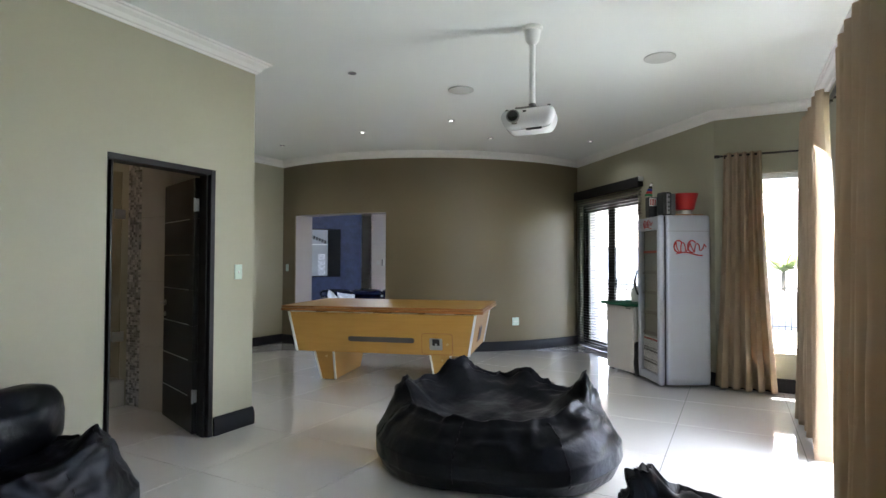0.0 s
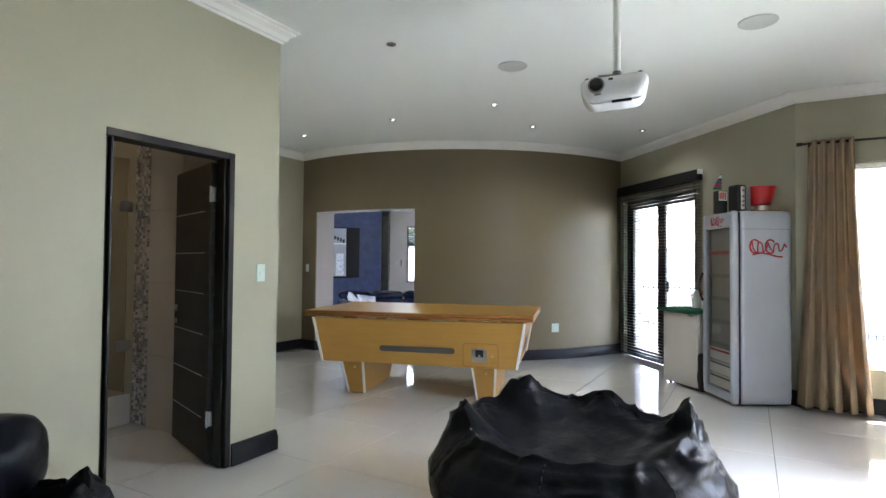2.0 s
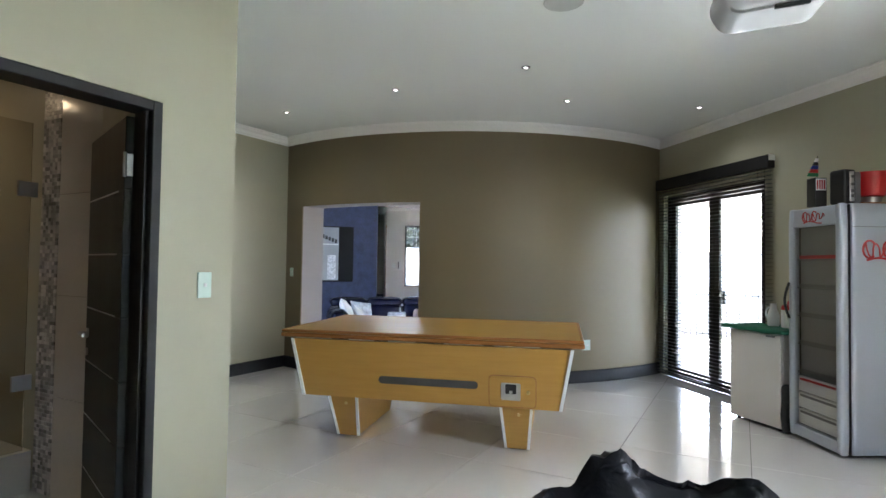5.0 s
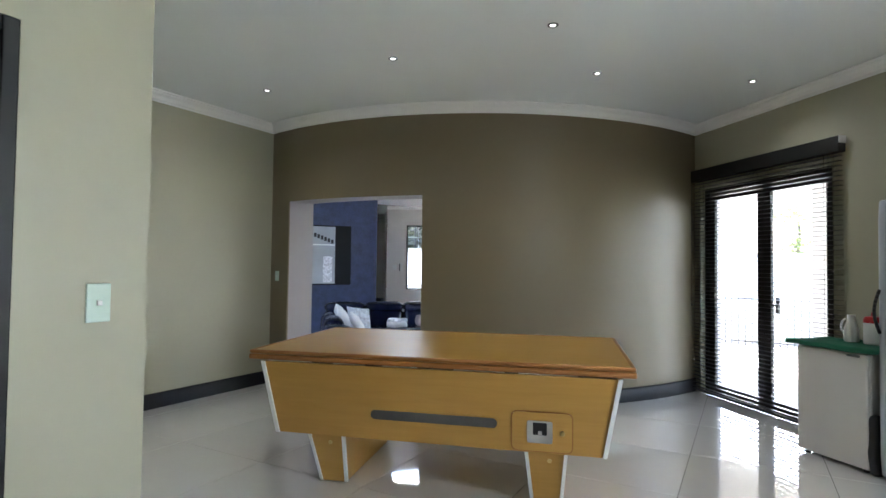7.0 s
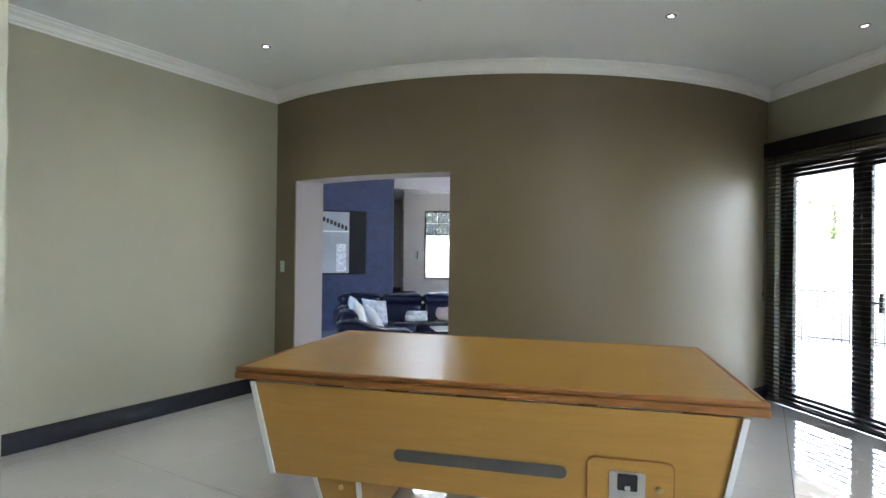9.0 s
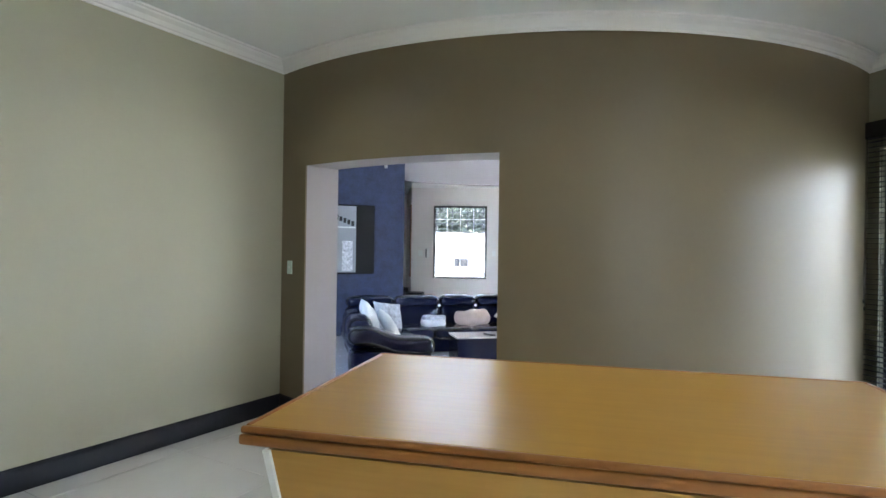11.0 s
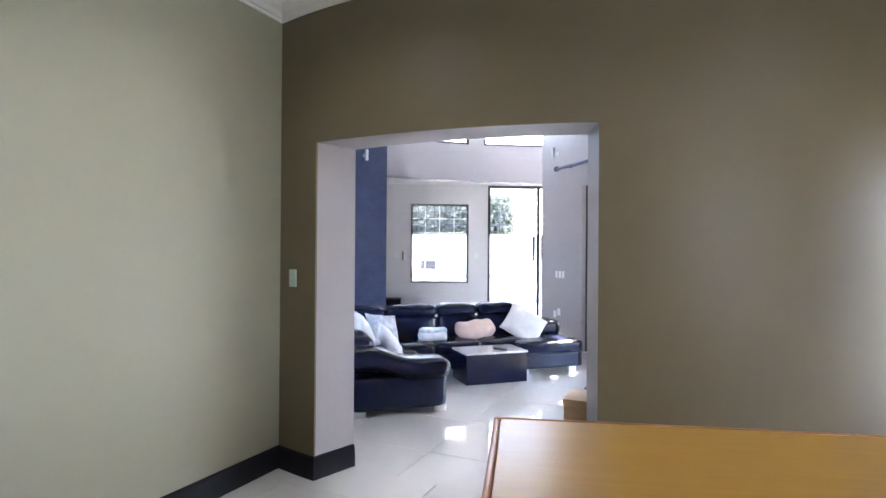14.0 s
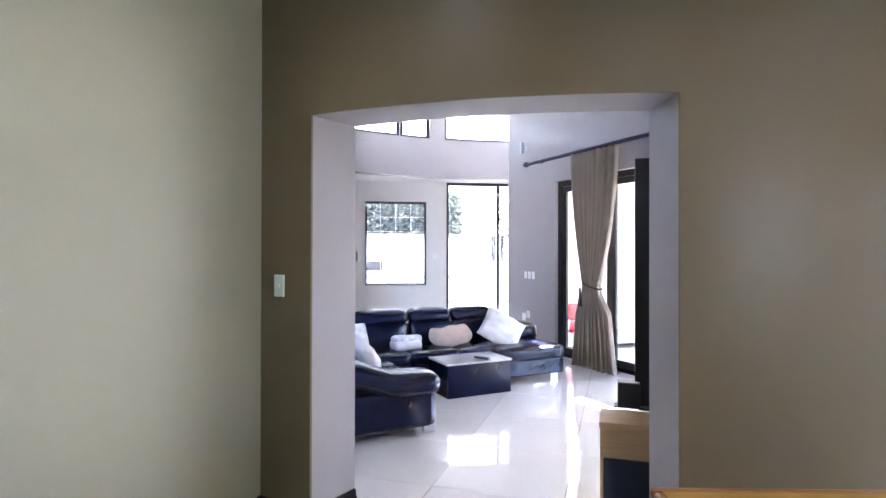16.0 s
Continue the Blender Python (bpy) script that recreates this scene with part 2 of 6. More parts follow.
def wall_between(bm, p0, p1, thick, z0, z1, openings=()):
    """A straight wall with its inner face from p0 to p1, thick to the right of that way, with openings (s0, s1, za, zb)."""
    p0, p1 = Vector(p0), Vector(p1)
    d = (p1 - p0).normalized()
    nr = Vector((d.y, -d.x))
    L = (p1 - p0).length

    def block(s0, s1, za, zb):
        if s1 - s0 < 1e-4 or zb - za < 1e-4:
            return
        a, b = p0 + d * s0, p0 + d * s1
        prism(bm, [tuple(a), tuple(b), tuple(b + nr * thick), tuple(a + nr * thick)], za, zb)
    s = 0.0
    for s0, s1, za, zb in sorted(openings):
        block(s, s0, z0, z1)
        block(s0, s1, z0, za)
        block(s0, s1, zb, z1)
        s = s1
    block(s, L, z0, z1)


def arc(c, r, a0, a1, n):
    return [(c[0] + r * math.cos(radians(a0 + (a1 - a0) * i / n)), c[1] + r * math.sin(radians(a0 + (a1 - a0) * i / n))) for i in range(n + 1)]


def arc_block(bm, c, r0, r1, a0, a1, z0, z1, n, b0=None, b1=None):
    """A curved block between two radii; b0 and b1 are the inner arc's own ends."""
    prism(bm, arc(c, r0, a0 if b0 is None else b0, a1 if b1 is None else b1, n) + arc(c, r1, a1, a0, n), z0, z1)


def frame_pose(p, d, z=0.0):
    """Pose with local x along the 2D way d, local y to its left."""
    return Matrix.Translation((p[0], p[1], z)) @ Matrix.Rotation(math.atan2(d[1], d[0]), 4, "Z")


# ---- plan ----
U, V = Vector((0.434, 0.9009)), Vector((0.9009, -0.434))     # the rotated axes of the games room


def uv(u, v):
    return tuple(U * u + V * v)


CEIL = 3.11
C, RO, RI = (-0.42, 12.72), 3.80, 3.48      # the curved wall between games room and lounge
FL = -0.158                                  # lounge floor
PU = 3.892
PC, P2 = uv(PU, -3.64), uv(PU, -6.97)
BACK_U = -1.6
B0, B1 = uv(BACK_U, -3.64), uv(BACK_U, 0.83)
C2, RC = uv(7.42, 0.83), uv(7.42, -0.173)


def ang(p):
    return math.degrees(math.atan2(p[1] - C[1], p[0] - C[0])) % 360


def on_arc(a, r=RO):
    return (C[0] + r * math.cos(radians(a)), C[1] + r * math.sin(radians(a)))


A_L, A_R = ang((-2.895, 9.85)), ang((2.17, 9.93))
BL, BR = on_arc(A_L), on_arc(A_R)
O_L, O_R = ang((-2.59, 9.665)), ang((-0.982, 9.045))
O_LB, O_RB = ang((-2.37, 9.90)), ang((-0.962, 9.28))
ARC = arc(C, RO, A_L, A_R, 40)
# counter-clockwise round the games room
ROOM = [B0, B1, C2, RC, BR] + ARC[::-1][1:-1] + [BL, P2, PC]

# games room walls
bm = bmesh.new()
DU0, DU1, DTOP = 2.627, 3.492, 2.115
wall_between(bm, PC, B0, 0.13, 0, CEIL, [(PU - DU1, PU - DU0, 0.0, DTOP)])
structure(obj("wall_west_near", bm, M_WALL), "plain beige painted wall with a doorway", "wall")
bm = bmesh.new()
wall_between(bm, P2, uv(PU, -3.772), 0.12, 0, CEIL)
structure(obj("wall_return", bm, M_WALL), "beige painted return wall", "wall")
bm = bmesh.new()
wall_between(bm, BL, P2, 0.2, 0, CEIL)
structure(obj("wall_west_far", bm, M_WALL), "plain beige painted wall beside the pool table", "wall")
bm = bmesh.new()
wall_between(bm, B0, B1, 0.2, 0, CEIL)
structure(obj("wall_south", bm, M_WALL), "beige painted wall", "wall")
bm = bmesh.new()
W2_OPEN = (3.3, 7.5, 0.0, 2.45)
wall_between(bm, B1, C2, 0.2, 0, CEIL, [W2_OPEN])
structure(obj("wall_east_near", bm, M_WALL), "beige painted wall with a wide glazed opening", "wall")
bm = bmesh.new()
W1_OPEN = (0.07, 0.72, 0.42, 2.38)
wall_between(bm, C2, RC, 0.2, 0, CEIL, [W1_OPEN])
structure(obj("wall_window", bm, M_WALL), "beige painted wall with a tall window", "wall")
RW = Vector(BR) - Vector(RC)
RL = RW.length
RD = RW.normalized()
bm = bmesh.new()
SD_OPEN = (1.5, RL - 0.1, 0.0, 2.36)
wall_between(bm, RC, BR, 0.2, 0, CEIL, [SD_OPEN])
structure(obj("wall_east_far", bm, M_WALL), "beige painted wall with glazed double doors", "wall")
OTOP = 2.162
bm = bmesh.new()
RS, k_ = RO - 0.012, 0.012 / (RO - RI)
O_LS, O_RS = O_L + (O_LB - O_L) * k_, O_R + (O_RB - O_R) * k_
arc_block(bm, C, RS, RO, A_L - 3, O_L, FL - 0.1, 4.3, 10, b1=O_LS)
arc_block(bm, C, RS, RO, O_R, A_R + 3, FL - 0.1, 4.3, 40, b0=O_RS)
arc_block(bm, C, RS, RO, O_L, O_R, OTOP, 4.3, 16, b0=O_LS, b1=O_RS)
structure(obj("wall_curved", bm, M_ACCENT, auto=40), "curved taupe accent wall with a square opening", "wall")
bm = bmesh.new()
arc_block(bm, C, RI, RS, A_L - 14, O_LS, FL - 0.1, 4.3, 10, b1=O_LB)
arc_block(bm, C, RI, RS, O_RS, A_R + 12, FL - 0.1, 4.3, 40, b0=O_RB)
arc_block(bm, C, RI, RS, O_LS, O_RS, OTOP, 4.3, 16, b0=O_LB, b1=O_RB)
structure(obj("wall_curved_lounge", bm, M_LOUNGE, auto=40), "pale grey lounge side and reveals of the curved wall", "wall")
bm = bmesh.new()
prism(bm, [tuple(p) for p in ROOM], CEIL, CEIL + 0.12)
structure(obj("ceiling", bm, M_CEIL), "flat white painted ceiling", "ceiling")
bm = bmesh.new()
prof = [(0.0, CEIL - 0.10), (0.012, CEIL - 0.10), (0.016, CEIL - 0.085), (0.03, CEIL - 0.08), (0.045, CEIL - 0.05), (0.075, CEIL - 0.03), (0.08, CEIL - 0.018), (0.098, CEIL - 0.014), (0.10, CEIL - 0.001), (0.0, CEIL - 0.001)]
sweep(bm, ROOM, prof, closed=True)
structure(obj("trim_cornice", bm, M_CORNICE, auto=25), "white moulded plaster cornice", "cornice")
SK = [(0.0, 0.002), (0.018, 0.002), (0.018, 0.105), (0.012, 0.118), (0.012, 0.138), (0.004, 0.15), (0.0, 0.15)]


def skirting(path):
    bm = bmesh.new()
    sweep(bm, path, SK)
    structure(obj("baseboard", bm, M_SKIRT, auto=30), "charcoal painted moulded skirting board", "skirting")


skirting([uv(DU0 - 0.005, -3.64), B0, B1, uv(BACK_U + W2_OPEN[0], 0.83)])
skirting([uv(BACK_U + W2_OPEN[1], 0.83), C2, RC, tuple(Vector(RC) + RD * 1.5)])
skirting([BR] + [on_arc(A_R + (O_R - A_R) * i / 24) for i in range(1, 25)] + [on_arc(O_RB, RI)])
skirting([on_arc(O_LB, RI)] + [on_arc(O_L + (A_L - O_L) * i / 6) for i in range(0, 6)] + [BL, P2, PC, uv(DU1 + 0.005, -3.64)])

# floors
bm = bmesh.new()
FLOOR = [B0, B1, C2, RC, BR] + arc(C, RI, A_R, A_L, 40) + [BL, P2, uv(DU0 - 0.3, -6.97), uv(DU0 - 0.3, -3.7), uv(DU0 - 0.3, -3.64)]
prism(bm, [tuple(p) for p in FLOOR], -0.158, -0.004)
floor_a = structure(obj("floor", bm, M_GROUT), "glossy cream porcelain tiled floor", "floor")
LOUNGE = arc(C, RI + 0.02, 175, 312, 40) + [(2.2, 10.2), (0.22, 16.33), (0.5, 16.97), (3.0, 16.97), (3.0, 18.9), (-2.85, 18.9), (-2.85, 21.5), (-5.0, 21.5), (-5.0, 15.0)]
bm = bmesh.new()
prism(bm, LOUNGE, -0.35, FL - 0.004)
floor_b = structure(obj("floor", bm, M_GROUT), "glossy pale tiled lounge floor, one step down", "floor")

# lounge shell
bm = bmesh.new()
SW0, SW1 = Vector((2.27, 9.9)), Vector((0.22, 16.33))
SWD = (SW1 - SW0).normalized()
SWL = (SW1 - SW0).length
LD = (1.0, SWL - 1.32, FL, 2.57)
wall_between(bm, tuple(SW0), tuple(SW1), 0.22, FL - 0.1, 4.3, [LD])
structure(obj("wall_lounge_east", bm, M_LOUNGE), "pale grey wall with a wide glazed sliding door", "wall")
BW0, BW1 = Vector((-4.98, 14.50)), Vector((-2.63, 15.77))
bm = bmesh.new()
wall_between(bm, tuple(BW1), tuple(BW0), 0.3, FL - 0.1, 4.3)
structure(obj("wall_blue", bm, M_BLUE), "rough blue feature wall", "wall")
bm = bmesh.new()
wall_between(bm, (-5.0, 15.2), (-5.0, 9.5), 0.2, FL - 0.1, 4.3)
structure(obj("wall_lounge_west", bm, M_LOUNGE), "pale grey lounge wall", "wall")
HC = 3.12
bm = bmesh.new()
FW = 18.68
wall_between(bm, (3.0, FW), (-2.85, FW), 0.22, FL - 0.1, HC, [(3.98, 5.30, 0.75, 2.55), (1.2, 3.54, FL, 2.985)])
structure(obj("wall_hall_north", bm, M_HALL), "off-white entrance wall with a square window and glass door", "wall")
bm = bmesh.new()
wall_between(bm, (-2.85, FW + 0.22), (-3.35, 21.5), 0.2, FL - 0.1, HC)
wall_between(bm, (-2.9, 21.5), (-5.2, 21.5), 0.2, FL - 0.1, HC)
wall_between(bm, (-5.0, 21.5), (-5.0, 15.2), 0.2, FL - 0.1, HC)
wall_between(bm, (3.0, 16.97), (3.0, FW + 0.2), 0.2, FL - 0.1, HC)
wall_between(bm, (0.24, 16.42), (3.2, 16.97), 0.2, FL - 0.1, HC)
# upper piece added to stop sun leaking in above the hall
wall_between(bm, (0.26, 16.40), (0.86, 17.75), 0.2, HC, 4.3)
structure(obj("wall_hall", bm, M_HALL), "off-white hall walls", "wall")
bm = bmesh.new()
BC, BRAD = (0.3, 11.5), 6.05
arc_block(bm, BC, BRAD, BRAD + 0.22, 86, 150, 2.92, 3.665, 30)
structure(obj("wall_beam", bm, M_LOUNGE, auto=40), "curved pale grey bulkhead under high windows", "beam")
bm = bmesh.new()
prism(bm, arc(BC, BRAD + 0.12, 86, 150, 24) + [(-5.3, 22), (3.3, 22), (3.3, 16.6), (0.75, 16.6)], HC, HC + 0.12)
structure(obj("ceiling", bm, M_CEIL), "white hall ceiling", "ceiling")
bm = bmesh.new()
prism(bm, [(-5.3, 9.0), (2.62, 9.0), (0.42, 16.4), (0.9, 18.2), (-5.3, 18.2)], 4.3, 4.45)
structure(obj("ceiling", bm, M_CEIL), "high white lounge ceiling", "ceiling")

# outside
bm = bmesh.new()
box(bm, (-400, -400, -0.6), (400, 400, -0.36))
structure(obj("ground", bm, M_PAVE), "pale concrete paving", "ground")
bm = bmesh.new()
prism(bm, [uv(-30, 1.9), uv(7.4, 1.9), uv(7.4, 3.4), uv(17.5, 3.4), uv(17.5, 60), uv(-30, 60)], -0.36, -0.34)
structure(obj("ground_lawn", bm, mat("mown_lawn", (0.085, 0.11, 0.05), 0.9, var=0.3, scale=1.2, fine=80, bump=0.5, bump_scale=90)), "mown green lawn beyond the paving", "lawn")
bm = bmesh.new()
box(bm, (-12, 27, -0.36), (14, 27.25, 2.0))
structure(obj("wall_boundary", bm, M_OUTWALL), "white plastered boundary wall", "wall")



bm = bmesh.new()
# eave added to keep the sun out of the tall window
prism(bm, [uv(9.0, -0.2), uv(9.0, 1.04), uv(7.64, 1.04), uv(7.64, 0.0)], 2.75, 2.95)
vo = Vector((RD.y, -RD.x))
# verandah roof implied by the column, its depth set to cut the sun
prism(bm, [tuple(Vector(RC) + RD * 0.9 + vo * 0.21), tuple(Vector(RC) + RD * 0.9 + vo * 1.3), tuple(Vector(BR) + RD * 0.5 + vo * 1.3), tuple(Vector(BR) + RD * 0.5 + vo * 0.21)], 2.75, 2.949)
so = Vector((SWD.y, -SWD.x))
# unseen patio roof added as shade; its gap admits a strip of sun
prism(bm, [tuple(SW0 - SWD * 0.3 + so * 0.72), tuple(SW0 - SWD * 0.3 + so * 5.2), tuple(SW1 + SWD * 1.0 + so * 5.2), tuple(SW1 + SWD * 1.0 + so * 0.72)], 2.92, 3.06)
structure(obj("roof_sun_block", bm, M_OUTWALL), "unseen cream eaves added to block sun outside the glazed doors", "roof")


# ---- doors and windows ----
def soft_box(bm, lo, hi, r, n=8, puff=0.0, m=None, wob=0.0, seed=0.0):
    """A rounded, slightly puffed box."""
    lo, hi = Vector(lo), Vector(hi)
    c, h = (lo + hi) / 2, (hi - lo) / 2
    made = {}
    k = n + 1

    def at(*ijk):
        if ijk not in made:
            made[ijk] = bm.verts.new([2 * q / k - 1 for q in ijk])
        return made[ijk]
    for ax in range(3):
        for side in (0, k):
            for i in range(k):
                for j in range(k):
                    quad = []
                    for di, dj in ((0, 0), (1, 0), (1, 1), (0, 1)):
                        p = [0, 0, 0]
                        p[ax], p[(ax + 1) % 3], p[(ax + 2) % 3] = side, i + di, j + dj
                        quad.append(at(*p))
                    bm.faces.new(quad if side else quad[::-1])
    vs = list(made.values())
    r = min(r, *h)
    for v in vs:
        p = Vector([math.copysign(abs(a) ** 0.75, a) * b for a, b in zip(v.co, h)])
        core = Vector([max(-b + r, min(b - r, a)) for a, b in zip(p, h)])
        d = p - core
        if d.length > 1e-9:
            p = core + d.normalized() * r
        if puff:
            q = [a / b for a, b in zip(p, h)]
            for k in range(3):
                i, j = (k + 1) % 3, (k + 2) % 3
                p[k] += math.copysign(puff, q[k]) * abs(q[k]) ** 2 * (1 - q[i] ** 2) * (1 - q[j] ** 2)
        if wob:
            p += noise.noise_vector(p * 6 + Vector((seed, seed, seed))) * wob
        v.co = p + c
    if m is not None:
        bmesh.ops.transform(bm, matrix=m, verts=vs)


def framed_panes(th, w, z0, z1, cols, fw, depth, y0=0.0, glass=M_GLASS, frame=M_BRONZE, outer=None):
    """Outer frame, sashes and panes of a glazed opening in local x, z, at local y y0."""
    fo = outer or fw
    bm = bmesh.new()
    box(bm, (0, y0, z0), (fo, y0 + depth, z1), 0.004)
    box(bm, (w - fo, y0, z0), (w, y0 + depth, z1), 0.004)
    box(bm, (fo, y0, z1 - fo), (w - fo, y0 + depth, z1), 0.004)
    box(bm, (fo, y0, z0), (w - fo, y0 + depth, z0 + fo * 0.7), 0.004)
    part("window_frame", bm, frame, th)
    cw = (w - 2 * fo) / cols
    for i in range(cols):
        a, b = fo + i * cw + 0.002, fo + (i + 1) * cw - 0.002
        bm = bmesh.new()
        y1 = y0 + depth * 0.25
        za, zb = z0 + fo * 0.7 + 0.002, z1 - fo - 0.002
        box(bm, (a, y1, za), (a + fw, y1 + depth * 0.5, zb), 0.003)
        box(bm, (b - fw, y1, za), (b, y1 + depth * 0.5, zb), 0.003)
        box(bm, (a + fw, y1, zb - fw), (b - fw, y1 + depth * 0.5, zb), 0.003)
        box(bm, (a + fw, y1, za), (b - fw, y1 + depth * 0.5, za + fw), 0.003)
        sash = part("sash", bm, frame, th)
        bm = bmesh.new()
        box(bm, (a + fw - 0.004, y1 + depth * 0.2, za + fw - 0.004), (b - fw + 0.004, y1 + depth * 0.2 + 0.006, zb - fw + 0.004))
        p = part("pane", bm, glass, sash, "clear glass pane")
        p.visible_shadow = False


# glazed double doors behind the venetian blind
dpose = frame_pose(tuple(Vector(RC) + RD * SD_OPEN[0]), tuple(RD))
w3 = thing("door_2", dpose, "bronze aluminium framed glass double doors", "door")
w3["kind"] = "structure"
framed_panes(w3, SD_OPEN[1] - SD_OPEN[0], 0.005, SD_OPEN[3], 2, 0.085, 0.08, -0.14, outer=0.05)
bm = bmesh.new()
box(bm, (0.62, -0.05, 1.0), (0.65, -0.02, 1.16), 0.006)
rod(bm, (0.635, -0.035, 1.08), (0.635, 0.0, 1.08), 0.008)
rod(bm, (0.635, -0.004, 1.08), (0.76, -0.004, 1.08), 0.009)
part("door_handle", bm, M_DARK, w3, "black lever handle")
# window of the window wall
c2d = (Vector(RC) - Vector(C2)).normalized()
w1 = thing("window_1", frame_pose(tuple(Vector(C2) + c2d * W1_OPEN[0]), tuple(c2d)), "tall white framed fixed window", "window")
w1["kind"] = "structure"
framed_panes(w1, W1_OPEN[1] - W1_OPEN[0], W1_OPEN[2], W1_OPEN[3], 1, 0.03, 0.05, -0.12, frame=M_WHITE)
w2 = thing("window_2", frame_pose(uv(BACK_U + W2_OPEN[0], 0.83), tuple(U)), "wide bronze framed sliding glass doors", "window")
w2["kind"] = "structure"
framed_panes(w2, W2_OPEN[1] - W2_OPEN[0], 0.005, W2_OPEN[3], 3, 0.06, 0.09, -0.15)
# lounge sliding door
w4 = thing("door_3", frame_pose(tuple(SW0 + SWD * LD[0]), tuple(SWD)), "bronze framed sliding glass doors", "door")
w4["kind"] = "structure"
framed_panes(w4, LD[1] - LD[0], LD[2] + 0.005, LD[3], 4, 0.085, 0.1, -0.17)
# hall window with slim burglar bars, and the pivoting glass door
w5 = thing("window_3", Matrix.Translation((-2.30, FW, 0)), "square dark framed hall window with thin white bars", "window")
w5["kind"] = "structure"
framed_panes(w5, 1.32, 0.75, 2.55, 1, 0.025, 0.06, 0.02, outer=0.02)
for i in range(3):
    bm = bmesh.new()
    rod(bm, (0.33 * (i + 1), 0.11, 0.77), (0.33 * (i + 1), 0.11, 2.53), 0.008, 8)
    part("bar", bm, M_WHITE, w5, "thin white burglar bar")
for z in (1.0, 1.9, 2.22):
    bm = bmesh.new()
    rod(bm, (0.02, 0.12, z), (1.30, 0.12, z), 0.008, 8)
    part("bar", bm, M_WHITE, w5, "thin white burglar bar")
w6 = thing("door_4", Matrix.Translation((-0.54, FW, 0)), "tall frameless glass entrance door with steel bar handles", "door")
w6["kind"] = "structure"
framed_panes(w6, 2.34, FL + 0.005, 2.985, 2, 0.03, 0.08, 0.04, outer=0.03)
bm = bmesh.new()
for x in (1.07, 1.27):
    for y in (0.0, 0.16):
        rod(bm, (x, y, 1.26), (x, y, 1.82), 0.017)
    for z in (1.36, 1.72):
        rod(bm, (x, 0.0, z), (x, 0.16, z), 0.01, 8)
part("door_handle", bm, M_DARK, w6, "long dark pull bars")
# clerestory over the beam
w7 = thing("window_4", Matrix.Translation((0, 0, 0)), "high curved strip of clerestory windows", "window")
w7["kind"] = "structure"
for a0, a1 in ((86, 100.1), (103, 108.6), (108.8, 122), (126, 138)):
    for z in (3.665, 4.22):
        bm = bmesh.new()
        arc_block(bm, BC, BRAD + 0.05, BRAD + 0.12, a0, a1, z, z + 0.05, 6)
        part("window_frame", bm, M_BRONZE, w7)
    for a in (a0, a1 - 0.5):
        bm = bmesh.new()
        arc_block(bm, BC, BRAD + 0.05, BRAD + 0.12, a, a + 0.5, 3.715, 4.22, 1)
        part("window_frame", bm, M_BRONZE, w7)
bm = bmesh.new()
for a0, a1 in ((100.1, 103), (122, 126), (138, 150)):
    arc_block(bm, BC, BRAD + 0.002, BRAD + 0.22, a0, a1, 3.665, 4.3, 4)
structure(obj("wall_pier", bm, M_LOUNGE), "pale piers between the high windows", "wall")

# bathroom door: frame, open black leaf
dz = frame_pose(uv(DU0, -3.64), tuple(U))
d1 = thing("door_1", dz, "black wooden door standing open, with six thin steel inlay lines", "door")
d1["kind"] = "structure"
DW = DU1 - DU0
bm = bmesh.new()
for x0, x1, y0 in ((0.001, 0.045, 0.06), (DW - 0.045, DW - 0.001, -0.004)):
    box(bm, (x0, y0, 0.002), (x1, 0.134, DTOP - 0.001), 0.004)
box(bm, (0.002, -0.003, DTOP - 0.045), (DW - 0.045, 0.134, DTOP - 0.001), 0.004)
for x0, x1 in ((0.045, 0.06), (DW - 0.06, DW - 0.045)):
    box(bm, (x0, 0.03, 0.002), (x1, 0.08, DTOP - 0.045), 0.002)
part("door_frame", bm, M_BLACKWOOD, d1, "black painted door frame")
LW = 0.78
HP = Vector((DW - 0.05, 0.15))
leaf_end = Vector((frame_pose(uv(DU0, -3.64), tuple(U)).inverted() @ Vector((-2.545, 5.38, 0))).xy)
ld = (leaf_end - HP).normalized()
lm = Matrix.Translation((HP.x, HP.y, 0)) @ Matrix.Rotation(math.atan2(ld.y, ld.x), 4, "Z")
bm = bmesh.new()
zs = [0.012, 0.30, 0.585, 0.87, 1.155, 1.44, 1.73, 2.06]
for a, b in zip(zs, zs[1:]):
    box(bm, (0.0, -0.02, a + 0.003), (LW, 0.02, b - 0.003), 0.003)
box(bm, (0.004, -0.016, 0.012), (LW - 0.004, 0.016, 2.06))
bmesh.ops.transform(bm, matrix=lm, verts=bm.verts[:])
leaf = part("door_leaf", bm, M_BLACKWOOD, d1, "black stained leaf")
for z in zs[1:-1]:
    bm = bmesh.new()
    box(bm, (0.12, -0.0205, z - 0.003), (LW - 0.03, 0.0205, z + 0.003))
    bmesh.ops.transform(bm, matrix=lm, verts=bm.verts[:])
    part("inlay", bm, M_STEEL, leaf, "thin steel inlay line")
for z in (0.31, 1.84):
    bm = bmesh.new()
    box(bm, (-0.004, -0.019, z - 0.05), (-0.0003, 0.012, z + 0.05), 0.001)
    box(bm, (-0.0035, 0.0215, z - 0.05), (0.012, 0.0245, z + 0.05), 0.001)
    rod(bm, (-0.006, 0.022, z - 0.055), (-0.006, 0.022, z + 0.055), 0.007)
    bmesh.ops.transform(bm, matrix=lm, verts=bm.verts[:])
    part("hinge", bm, M_STEEL, leaf, "steel butt hinge")
bm = bmesh.new()
